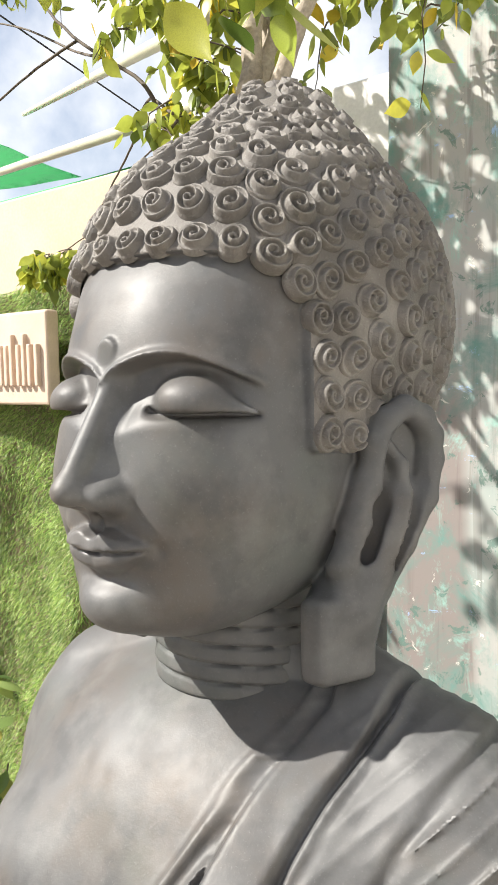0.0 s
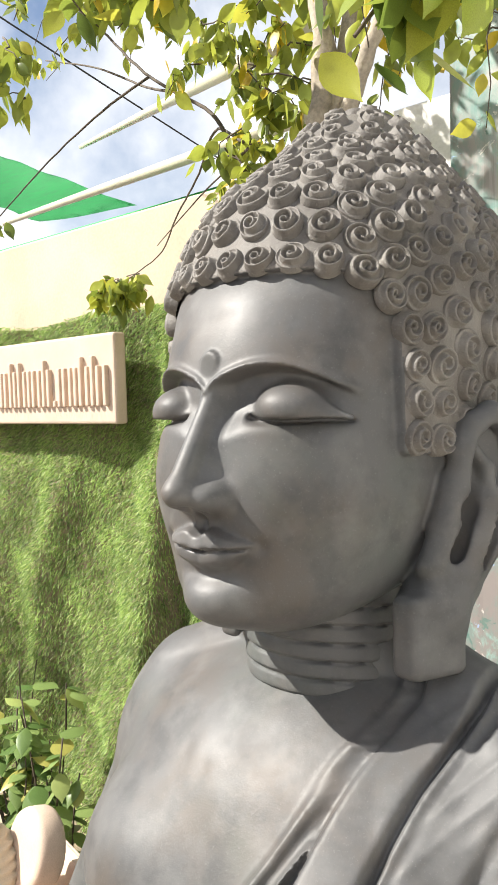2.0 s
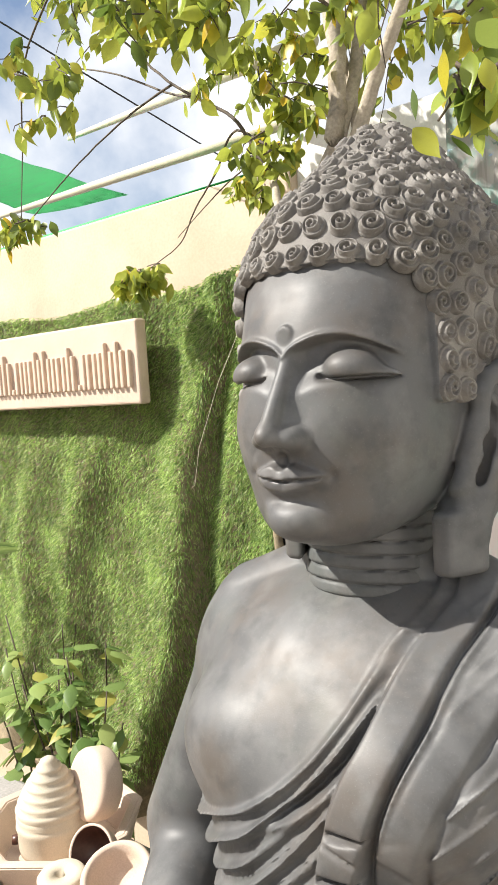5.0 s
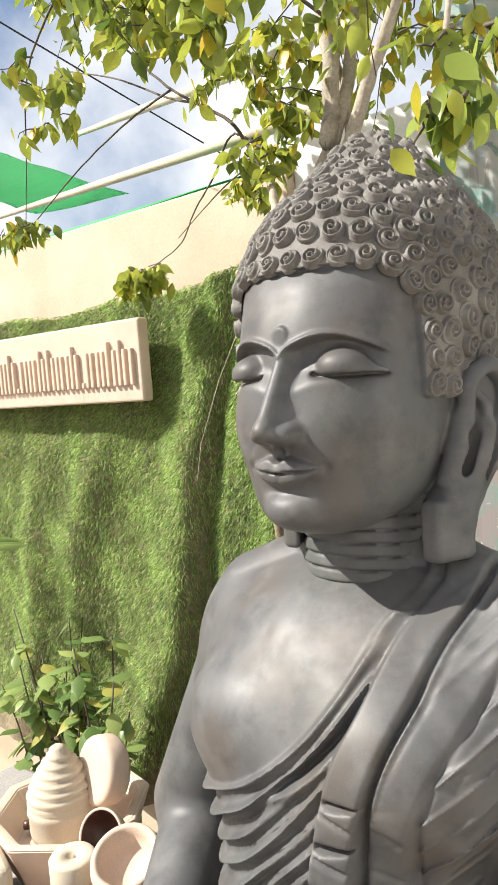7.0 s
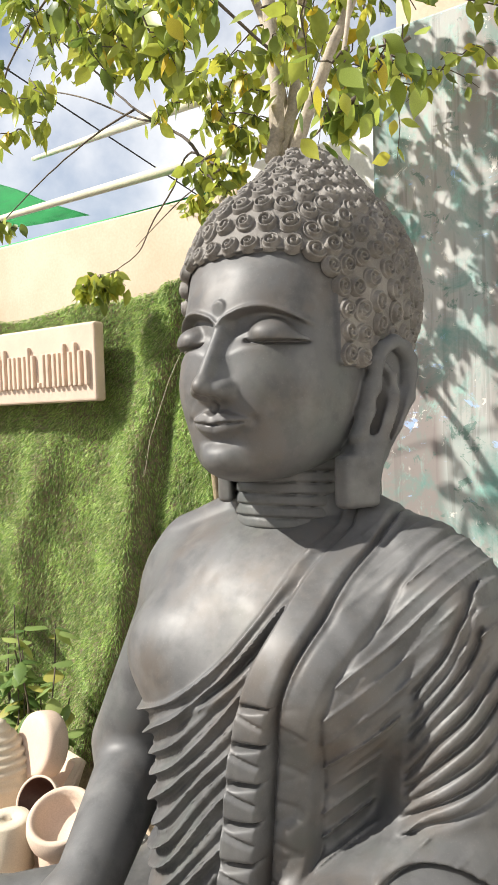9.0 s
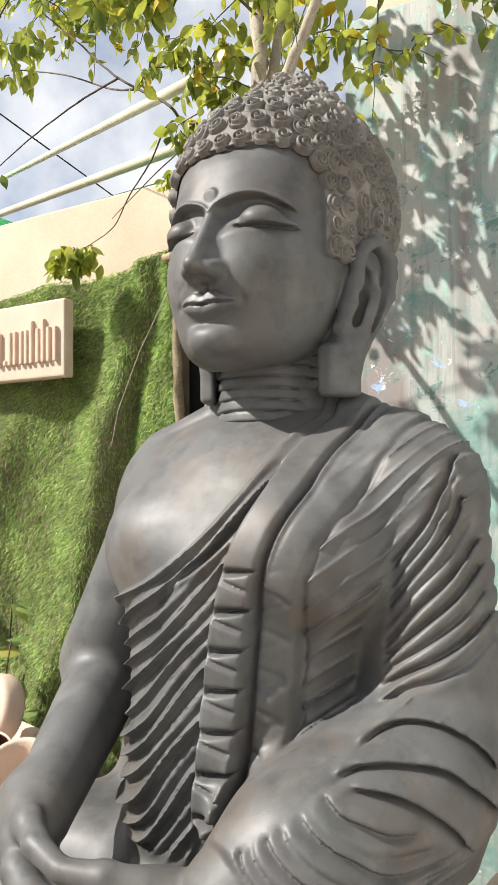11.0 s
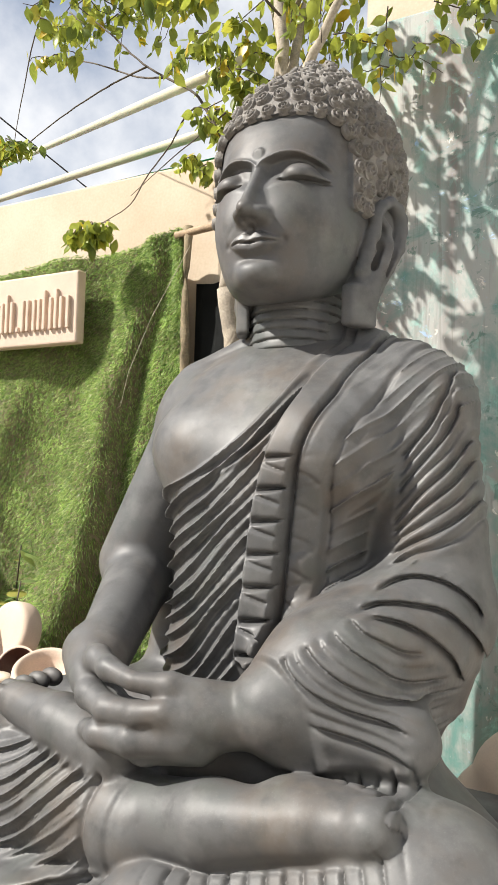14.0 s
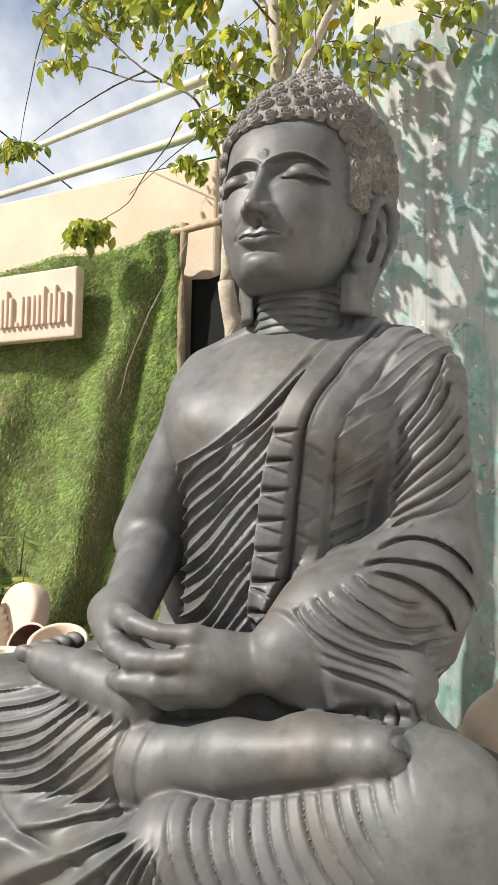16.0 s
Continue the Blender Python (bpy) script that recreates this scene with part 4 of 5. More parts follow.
    f.shift(folds)
    return f.d


statue_pieces = [relax(skin(head_field, (-0.24, -0.345, 1.655), (0.24, 0.26, 2.36), 0.0025, 5), 1, 0.5)]
statue_pieces += [relax(skin(body_field, (-0.76, -0.70, 0.64), (0.76, 0.30, 1.74), 0.0030, 5), 2, 0.5)]
statue_pieces += curls()
statue_mesh = mesh_from("buddha_statue", statue_pieces, M_STATUE)
statue_mesh.materials.append(M_HAIR)
hv, hq = statue_pieces[0]
mid = hv[hq].mean(1).astype(F)
hairy = (in_hair(mid) > 0.002) & (np.abs(face_base(mid) - 0.009) < 0.0035)
slot = np.concatenate([hairy.astype(np.int32), np.zeros(len(statue_pieces[1][1]), np.int32), np.ones(sum(len(q) for _, q in statue_pieces[2:]), np.int32)])
if len(slot) == len(statue_mesh.polygons):
    statue_mesh.polygons.foreach_set("material_index", slot)
statue = tagged(new("buddha_statue", statue_mesh), "large dark grey seated Buddha statue, weathered matt resin with curled hair", "statue")

# ---- helpers for things ----
def part(name, bm, mat, parent=None, label=""):
    """Links a bmesh as one mesh object."""
    me = bpy.data.meshes.new(name)
    bm.normal_update()
    bm.to_mesh(me)
    bm.free()
    me.materials.append(mat)
    ob = new(name, me)
    if parent:
        ob.parent = parent
    return tagged(ob, label)


def box(lo, hi, bevel=0.0, segs=2):
    bm = bmesh.new()
    bmesh.ops.create_cube(bm, size=1)
    c = [(a + b) / 2 for a, b in zip(lo, hi)]
    s = [b - a for a, b in zip(lo, hi)]
    for v in bm.verts:
        v.co = Vector([c[i] + v.co[i] * s[i] for i in range(3)])
    if bevel:
        bmesh.ops.bevel(bm, geom=bm.edges[:], offset=bevel, segments=segs, affect="EDGES", profile=0.5)
    return bm


def tube(bm, pts, radii, segs=8, cap=True):
    """A round tube through points."""
    pts = [Vector(p) for p in pts]
    rows = []
    ref = Vector((0, 0, 1))
    for i, p in enumerate(pts):
        d = (pts[min(i + 1, len(pts) - 1)] - pts[max(i - 1, 0)]).normalized()
        a = d.cross(ref)
        if a.length < 0.1:
            a = d.cross(Vector((1, 0, 0)))
        a.normalize()
        b = d.cross(a)
        r = radii[i] if hasattr(radii, "__len__") else radii
        rows.append([bm.verts.new(p + (a * math.cos(t) + b * math.sin(t)) * r) for t in [2 * math.pi * k / segs for k in range(segs)]])
    for u, v in zip(rows, rows[1:]):
        for k in range(segs):
            f = bm.faces.new((u[k], u[(k + 1) % segs], v[(k + 1) % segs], v[k]))
            f.smooth = True
    if cap:
        bm.faces.new(rows[0][::-1])
        bm.faces.new(rows[-1])
    return bm


def lathe(profile, segs=40, wobble=0.0):
    """A turned shape from (radius, height) pairs."""
    bm = bmesh.new()
    rows = []
    for r, z in profile:
        if r < 1e-5:
            rows.append([bm.verts.new((0, 0, z))])
        else:
            rows.append([bm.verts.new((r * math.cos(2 * math.pi * k / segs), r * math.sin(2 * math.pi * k / segs), z)) for k in range(segs)])
    for u, v in zip(rows, rows[1:]):
        for k in range(segs):
            n = (k + 1) % segs
            if len(u) == 1 and len(v) == 1:
                continue
            if len(u) == 1:
                f = bm.faces.new((u[0], v[n], v[k]))
            elif len(v) == 1:
                f = bm.faces.new((u[k], u[n], v[0]))
            else:
                f = bm.faces.new((u[k], u[n], v[n], v[k]))
            f.smooth = True
    bmesh.ops.recalc_face_normals(bm, faces=bm.faces[:])
    return bm


# ---- setting ----
WALL_Y = 0.80
tagged(part("ground", box((-60, -60, -0.2), (60, 60, 0)), M_SOIL), "pale brown sandy yard ground", "ground", kind="structure")
tagged(part("plinth", box((-0.70, -0.66, -0.02), (0.70, 0.42, 0.652), 0.015), M_CONCRETE), "grey concrete plinth under the statue", "plinth")
tagged(part("wall_north", box((-9.0, WALL_Y + 0.10, -0.1), (-0.78, WALL_Y + 0.30, 2.64), 0.01), M_CREAM), "cream plastered boundary wall with rain stains", "wall", kind="structure")
tagged(part("wall_north_white", box((-0.78, WALL_Y + 0.14, -0.1), (-0.222, WALL_Y + 0.32, 2.72), 0.006), M_WHITEWALL), "white limewashed strip of wall", "wall", kind="structure")
tagged(part("wall_east", box((-0.222, WALL_Y - 0.02, -0.1), (6.0, WALL_Y + 0.20, 2.91), 0.008), M_MURAL), "tall wall painted with a teal forest mural", "wall", kind="structure")
# two unseen white walls, added to bounce sun onto the statue's shaded side
tagged(part("bounce_wall_east", box((1.65, -5.2, -0.1), (1.85, WALL_Y - 0.02, 2.7), 0.01), M_WHITEWALL), "unseen white wall added to bounce light", "wall", kind="structure")
tagged(part("bounce_wall_south", box((-9.0, -5.4, -0.1), (1.85, -5.2, 2.7), 0.01), M_WHITEWALL), "unseen white wall added to bounce light", "wall", kind="structure")
tagged(part("wall_east_upper", box((-0.30, WALL_Y + 0.35, 0), (6.0, WALL_Y + 0.5, 4.2)), M_CREAM), "plain cream wall of the building behind", "wall", kind="structure")

# ---- artificial grass on the wall ----
def mat_top(x):
    return 2.315 - 0.022 * np.clip((-0.9 - x) / 0.9, 0, 1) - 0.01 * np.sin(9 * x)


def mat_out(x, z):
    """How far the hung grass mat stands off the wall: one long slanting fold, and slack beside it."""
    low = np.clip((2.32 - z) / 1.3, 0, 1.3)
    lean = x + 0.30 * (2.2 - z) + 0.03 * np.sin(4.5 * z)
    ridge = 0.066 * np.exp(-((np.minimum(lean + 1.03, 0) / 0.16) ** 2) - ((np.maximum(lean + 1.03, 0) / 0.045) ** 2))
    o = ridge * np.clip(0.35 + 1.2 * low, 0, 1.1)
    o -= 0.028 * np.exp(-(((lean + 0.95) / 0.045) ** 2)) * np.clip(low * 3, 0, 1)
    o += 0.040 * np.exp(-(((x + 0.885) / 0.05) ** 2)) * np.clip(1.2 - low, 0, 1)
    o += 0.035 * np.exp(-(((x + 1.02 - 0.25 * low) / 0.05) ** 2)) * np.clip(1 - 2.2 * low, 0, 1)
    o += 0.045 * np.exp(-(((lean + 1.62 + 0.05 * np.sin(6 * z)) / 0.09) ** 2)) * np.clip((1.95 - z) * 3, 0, 1)
    o += 0.040 * np.exp(-(((lean + 1.95 + 0.06 * np.sin(5 * z + 1)) / 0.10) ** 2)) * np.clip((1.90 - z) * 3, 0, 1)
    o += 0.016 * np.sin(3.1 * x + 1.7 * z) + 0.010 * np.sin(9 * x - 4 * z) + 0.006 * np.sin(21 * x + 9 * z)
    return o + 0.045


def grass_mat():
    xs, zs = np.linspace(-4.2, -0.865, 150), np.linspace(0, 1, 90)
    gx, gs = np.meshgrid(xs, zs, indexing="ij")
    gz = 0.3 + gs * (mat_top(gx) - 0.3)
    gy = WALL_Y + 0.09 - mat_out(gx, gz)
    v = np.stack([gx, gy, gz], -1).reshape(-1, 3)
    n = len(zs)
    i = (np.arange(len(xs) - 1)[:, None] * n + np.arange(n - 1)[None]).ravel()
    q = np.stack([i, i + n, i + n + 1, i + 1], 1)
    back = v + (0, 0.012, 0)
    mat = tagged(new("grass_mat", mesh_from("grass_mat", [(v, q), (back, q[:, ::-1])], M_BURLAP)), "artificial grass mat hung in folds over the wall", "grass mat")
    rng = np.random.RandomState(7)
    count = 210000
    x = -0.872 - 2.7 * rng.rand(count) ** 1.25
    z = 0.45 + rng.rand(count) ** 0.9 * (mat_top(x) + 0.012 - 0.45)
    y = WALL_Y + 0.09 - mat_out(x, z)
    e = 0.004
    nx, nz = (mat_out(x + e, z) - mat_out(x - e, z)) / (2 * e), (mat_out(x, z + e) - mat_out(x, z - e)) / (2 * e)
    nrm = np.stack([-nx, -np.ones(count), -nz], 1)
    nrm /= np.linalg.norm(nrm, axis=1, keepdims=True)
    tilt = rng.normal(0, 0.55, (count, 3)) + (0, 0, -0.35)
    way = nrm + tilt
    way /= np.linalg.norm(way, axis=1, keepdims=True)
    size = rng.uniform(0.011, 0.022, count)[:, None]
    side = np.cross(way, rng.normal(0, 1, (count, 3)))
    side /= np.linalg.norm(side, axis=1, keepdims=True)
    root = np.stack([x, y, z], 1) - nrm * 0.002
    w = 0.0014
    mid = root + way * size * 0.55
    tip = root + way * size + np.stack([np.zeros(count), np.zeros(count), -0.35 * size[:, 0]], 1)
    pts = np.stack([root - side * w, root + side * w, mid + side * w, mid - side * w, tip + side * w * 0.3, tip - side * w * 0.3], 1).reshape(-1, 3)
    k = np.arange(count)[:, None] * 6
    quads = np.concatenate([k + np.array([[0, 1, 2, 3]]), k + np.array([[3, 2, 4, 5]])])
    pile = tagged(new("grass_turf", mesh_from("grass_turf", [(pts, quads)], M_BLADE, False)), "short bright green plastic grass blades", kind="stuff")
    pile.parent = mat
    # rolled burlap edge
    bm = bmesh.new()
    edge = [(-0.858 + 0.012 * math.sin(6 * z), WALL_Y + 0.085 - float(mat_out(np.array(-0.87), np.array(z))), z) for z in np.linspace(0.5, 2.335, 24)]
    tube(bm, edge, [0.016 + 0.004 * math.sin(11 * p[2]) for p in edge], 8)
    part("rolled_edge", bm, M_BURLAP, mat, "rolled brown burlap edge")
    return mat


grass_mat()


# ---- sign board ----
def sign():
    base = new("sign_board", None)
    tagged(base, "sandstone name board with raised carved lettering", "sign")
    y0, y1 = WALL_Y - 0.062, WALL_Y - 0.012
    part("board", box((-3.3, y0, 1.925), (-1.345, y1, 2.222), 0.010, 3), M_SAND, base)
    rng = random.Random(3)
    x = -1.378
    # plain raised bars in place of the lettering
    for k in range(50):
        tall = 0.165 if k % 7 in (2, 4) else 0.132
        low = 1.985
        if k in (9, 23):
            tall = 0.022
        part("raised_bar", box((x - 0.0165, y0 - 0.016, low), (x, y0 + 0.003, low + tall), 0.004, 2), M_SAND, base)
        x -= 0.0165 + (0.012 if k % 3 else 0.019)


sign()


# ---- frame of the shade roof ----
def pipe(a, b, r, name="roof_pipe"):
    bm = bmesh.new()
    tube(bm, [Vector(a).lerp(Vector(b), t / 8) for t in range(9)], r, 16)
    return bm


shade = new("shade_frame", None)
tagged(shade, "cream painted steel pipe frame with green shade cloth", "shade frame")
part("pipe", pipe((-0.50, 0.632, 2.822), (-5.2, 3.576, 4.43), 0.021), M_PIPE, shade)
part("pipe", pipe((-0.55, 0.675, 2.85), (-5.2, 3.60, 4.455), 0.012), M_PIPE, shade)
part("pipe", pipe((-0.55, 0.824, 2.725), (-7.5, 3.63, 3.98), 0.021), M_PIPE, shade)
part("pipe", pipe((-9, WALL_Y + 0.20, 2.665), (-0.82, WALL_Y + 0.20, 2.665), 0.014), M_GREEN_NET, shade, "green wrapped wall-top rail")


def cloth(name, corners, mat, parent, sag=0.05, label=""):
    bm = bmesh.new()
    n = 14
    a, b, c, d = [Vector(p) for p in corners]
    rows = []
    for i in range(n + 1):
        u = i / n
        rows.append([])
        for j in range(n + 1):
            v = j / n
            p = a.lerp(b, u).lerp(d.lerp(c, u), v)
            p.z -= sag * math.sin(math.pi * u) * math.sin(math.pi * v) + 0.01 * math.sin(17 * u + 5 * v)
            rows[-1].append(bm.verts.new(p))
    for i in range(n):
        for j in range(n):
            bm.faces.new((rows[i][j], rows[i + 1][j], rows[i + 1][j + 1], rows[i][j + 1])).smooth = True
    bmesh.ops.solidify(bm, geom=bm.faces[:], thickness=0.003)
    return part(name, bm, mat, parent, label)


# ---- wires ----
def wire(name, pts, r, mat, label, cat):
    bm = bmesh.new()
    tube(bm, pts, r, 6)
    return tagged(part(name, bm, mat), label, cat)


# ---- tree ----
LEAVES = []


def leaf_mesh(length=1.0, width=0.46, fold=0.22, curl=0.25):
    """A pointed leaf from the origin along -z, facing -y."""
    v, q = [], []
    prof = [(0.0, 0.03), (0.06, 0.30), (0.15, 0.62), (0.28, 0.92), (0.42, 1.0), (0.57, 0.90), (0.70, 0.66), (0.82, 0.36), (0.91, 0.14), (1.0, 0.02)]
    for t, w in prof:
        y = -curl * t * t * length * 0.6
        half = w * width * length / 2
        v += [(-half, y - fold * half, -t * length), (0, y + fold * half * 0.6, -t * length), (half, y - fold * half, -t * length)]
    for i in range(len(prof) - 1):
        k = i * 3
        q += [(k, k + 1, k + 4, k + 3), (k + 1, k + 2, k + 5, k + 4)]
    return np.array(v), np.array(q)


LEAF_SHAPES = [leaf_mesh(1, 0.56, 0.25, 0.3), leaf_mesh(1, 0.60, 0.1, 0.1), leaf_mesh(1, 0.50, 0.45, 0.5)]


def leaf_pose(rng, at, droop=0.75):
    """Mostly hanging, turned any way."""
    rot = Euler((rng.gauss(0, 0.45), rng.gauss(0, 0.5), rng.uniform(0, 6.28))).to_matrix()
    lift = rng.random() > droop
    if lift:
        rot = rot @ Euler((rng.uniform(0.6, 1.5), 0, 0)).to_matrix()
    return rot


def twig(rng, bm, a, way, length, n, size, out, r=0.0022, droop=0.8):
    """A sagging twig with leaves on both sides; leaves go into out as (place, rotation, size)."""
    a, way = Vector(a), Vector(way).normalized()
    pts = []
    for i in range(6):
        t = i / 5
        pts.append(a + way * length * t + Vector((0, 0, -0.35 * length * t * t)) + Vector((rng.gauss(0, 1), rng.gauss(0, 1), rng.gauss(0, 1))) * 0.006)
    tube(bm, pts, [r * (1 - 0.6 * i / 5) for i in range(6)], 5)
    for k in range(n):
        t = (k + rng.random()) / n
        i = min(4, int(t * 5))
        p = pts[i].lerp(pts[i + 1], t * 5 - i) + Vector((rng.gauss(0, 1), rng.gauss(0, 1), rng.gauss(0, 0.6))) * 0.012
        out.append((p, leaf_pose(rng, p, droop), size * rng.uniform(0.65, 1.2)))


def joined_leaves(spots, rng):
    pieces = []
    for p, rot, s in spots:
        v, q = LEAF_SHAPES[rng.randrange(3)]
        pieces.append((v * s @ np.array(rot).T + np.array(p), q))
    return pieces


def tree():
    rng = random.Random(11)
    base = new("ficus_tree", None)
    base.location = (-0.30, 0.33, 0)
    tagged(base, "pale-barked ficus tree with drooping pointed leaves", "tree")
    inv = Matrix.Translation((0.30, -0.33, 0))

    def limb(name, pts, r0, r1, mat=M_BARK):
        bm = bmesh.new()
        ctrl = np.array(pts, float)
        n = max(10, len(pts) * 5)
        u = np.linspace(0, len(pts) - 1, n)
        line = np.stack([bend(u, range(len(pts)), ctrl[:, i]) for i in range(3)], 1)
        line += np.random.RandomState(len(pts) + int(r0 * 1e4)).normal(0, r0 * 0.12, line.shape)
        tube(bm, [tuple(map(float, p)) for p in line], [r0 + (r1 - r0) * i / (n - 1) for i in range(n)], 10)
        bm.transform(inv)
        return part(name, bm, mat, base)

    limb("trunk", [(-0.30, 0.33, 0), (-0.29, 0.30, 0.9), (-0.315, 0.25, 1.62), (-0.345, 0.22, 1.92)], 0.045, 0.024)
    limb("stem", [(-0.30, 0.29, 1.2), (-0.285, 0.27, 1.75), (-0.31, 0.28, 1.95), (-0.26, 0.31, 2.4), (-0.25, 0.33, 2.6), (-0.29, 0.36, 3.0), (-0.25, 0.30, 3.5)], 0.030, 0.012)
    limb("stem", [(-0.345, 0.22, 1.9), (-0.34, 0.26, 2.2), (-0.24, 0.34, 2.5), (-0.22, 0.40, 2.75), (-0.12, 0.38, 3.3)], 0.020, 0.010)
    limb("stem", [(-0.26, 0.30, 2.3), (-0.17, 0.31, 2.5), (-0.10, 0.30, 2.62), (0.06, 0.28, 2.9), (0.18, 0.2, 3.2)], 0.017, 0.008)
    limb("stem", [(-0.285, 0.27, 1.70), (-0.24, 0.30, 2.0), (-0.21, 0.34, 2.4), (-0.33, 0.42, 2.8), (-0.5, 0.45, 3.2)], 0.018, 0.009)
    limb("branch", [(-0.34, 0.24, 2.15), (-0.43, 0.36, 2.34), (-0.49, 0.42, 2.44)], 0.012, 0.009, M_BARK)
    limb("branch", [(-0.49, 0.42, 2.44), (-0.55, 0.42, 2.54), (-0.61, 0.42, 2.62), (-0.79, 0.42, 2.745), (-0.94, 0.42, 2.89), (-1.10, 0.42, 3.04)], 0.0055, 0.0022, M_TWIG)
    limb("branch", [(-0.79, 0.42, 2.745), (-0.95, 0.40, 2.70), (-1.12, 0.35, 2.60), (-1.25, 0.28, 2.47)], 0.0035, 0.0015, M_TWIG)
    limb("branch", [(-0.72, 0.42, 2.69), (-0.90, 0.50, 2.78), (-1.15, 0.55, 2.92), (-1.45, 0.60, 3.05)], 0.0035, 0.002, M_TWIG)
    limb("branch", [(-0.44, 0.35, 2.48), (-0.62, 0.50, 2.52), (-0.80, 0.58, 2.50), (-1.0, 0.62, 2.42)], 0.003, 0.0012, M_TWIG)
    limb("branch", [(-0.46, 0.36, 2.50), (-0.68, 0.52, 2.62), (-0.82, 0.60, 2.56), (-0.96, 0.66, 2.50), (-1.06, 0.69, 2.42), (-1.20, 0.68, 2.36)], 0.0035, 0.0015, M_TWIG)
    limb("branch", [(-0.25, 0.33, 2.7), (-0.4, 0.12, 2.86), (-0.6, 0.02, 2.86), (-0.88, 0.05, 2.74), (-1.03, 0.12, 2.56), (-1.06, 0.12, 2.40)], 0.004, 0.0010, M_TWIG)
    limb("branch", [(-0.22, 0.36, 2.75), (0.05, 0.05, 2.75), (0.18, -0.20, 2.58), (0.32, -0.40, 2.38), (0.338, -0.468, 2.185)], 0.008, 0.002)
    limb("branch", [(-0.12, 0.34, 2.9), (0.05, 0.55, 2.98), (0.25, 0.62, 2.96), (0.6, 0.6, 2.9)], 0.008, 0.003)
    far, near = [], []
    bm = bmesh.new()

    def cloud(count, lo, hi, size, leaves, out, droop=0.8, length=(0.12, 0.24)):
        for _ in range(count):
            a = [rng.uniform(u, v) for u, v in zip(lo, hi)]
            way = (rng.gauss(0, 1), rng.gauss(0, 0.7), rng.gauss(-0.15, 0.4))
            twig(rng, bm, a, way, rng.uniform(*length), leaves, size, out, droop=droop)

    # the crown behind the head and over the wall
    cloud(36, (-1.15, 0.36, 2.99), (-0.50, 0.62, 3.16), 0.048, 12, far)
    cloud(26, (-0.62, 0.36, 2.50), (-0.38, 0.55, 2.80), 0.050, 13, far, 0.85, (0.07, 0.15))
    cloud(30, (-0.36, 0.34, 2.62), (0.02, 0.55, 2.95), 0.050, 12, far)
    cloud(36, (-1.3, 0.1, 3.1), (0.35, 0.6, 3.5), 0.055, 12, far)
    cloud(16, (0.05, 0.60, 2.80), (0.60, 0.72, 3.0), 0.050, 11, far)
    cloud(4, (-0.06, 0.66, 2.70), (0.04, 0.72, 2.76), 0.045, 9, far)
    # bunches hanging in front of the wall
    cloud(16, (-1.28, 0.64, 2.31), (-1.16, 0.71, 2.37), 0.056, 9, far, 0.97, (0.03, 0.07))
    cloud(6, (-0.80, 0.69, 2.50), (-0.72, 0.74, 2.58), 0.050, 9, far, 0.97, (0.03, 0.08))
    cloud(6, (-1.10, 0.06, 2.36), (-1.00, 0.18, 2.44), 0.048, 9, near, 0.95, (0.04, 0.09))
    cloud(7, (-0.84, -0.05, 2.56), (-0.70, 0.08, 2.70), 0.050, 10, near, 0.95, (0.05, 0.10))
    # branches that hang nearer to the path
    cloud(18, (-0.75, -0.10, 2.73), (-0.45, 0.15, 2.84), 0.054, 11, near, 0.85, (0.06, 0.14))
    cloud(20, (-0.45, -0.12, 2.60), (-0.10, 0.15, 2.74), 0.054, 11, near, 0.85, (0.05, 0.12))
    cloud(8, (0.330, -0.485, 2.156), (0.362, -0.452, 2.170), 0.031, 5, near, 0.98, (0.008, 0.014))
    cloud(7, (0.335, -0.475, 2.200), (0.395, -0.425, 2.225), 0.031, 5, near, 0.97, (0.012, 0.022))
    cloud(8, (0.02, -0.20, 2.62), (0.26, 0.05, 2.76), 0.055, 8, near, 0.9)
    bm.transform(inv)
    tagged(part("twig", bm, M_TWIG, base), kind="stuff")
    leaf_meshes = []
    for v, q in LEAF_SHAPES:
        leaf_meshes.append(mesh_from("leaf", [(v, q)], M_LEAF_OWN))
    near.sort(key=lambda s: s[0].y)
    own, rest = near[:290], near[290:]
    for p, rot, s in own:
        ob = new("leaf", leaf_meshes[rng.randrange(3)])
        ob.parent = base
        ob.matrix_basis = inv @ Matrix.LocRotScale(p, rot.to_quaternion(), (s, s, s))
    crown = tagged(new("crown", mesh_from("crown", joined_leaves(far + rest, rng), M_LEAF)), "many small pointed green leaves, some yellow", kind="stuff")
    crown.data.transform(inv)
    crown.parent = base
    return base


tree()


# ---- shade cloth, wires, pole and dark hanging ----
cloth("shade_cloth", [(-9.49, 5.26, 5.79), (-4.15, 3.33, 3.63), (-4.41, 2.55, 3.42), (-7.74, 3.68, 4.56)], M_GREEN_NET, shade, 0.08, "bright green woven shade cloth")
cloth("shade_cloth", [(-9, WALL_Y + 0.12, 2.645), (-0.80, WALL_Y + 0.12, 2.645), (-0.80, WALL_Y + 0.34, 2.66), (-9, WALL_Y + 0.34, 2.70)], M_GREEN_NET, shade, 0.0, "green cloth strip along the wall top")
wire("overhead_cable", [(-8.15, -2.0, 8.43), (-7.69, 0.0, 7.68), (-7.22, 2.0, 6.93), (-6.5, 5.0, 5.8), (-5.3, 10.0, 3.95), (-4.7, 12.6, 0)], 0.010, M_CABLE, "thin dark cable sagging across the sky", "cable")
wire("wood_pole", [(-0.90, WALL_Y - 0.03, 2.305), (-0.76, WALL_Y - 0.03, 2.315), (-0.60, WALL_Y - 0.03, 2.325)], 0.014, M_POLE, "short peeled wooden pole holding the grass mat", "pole")
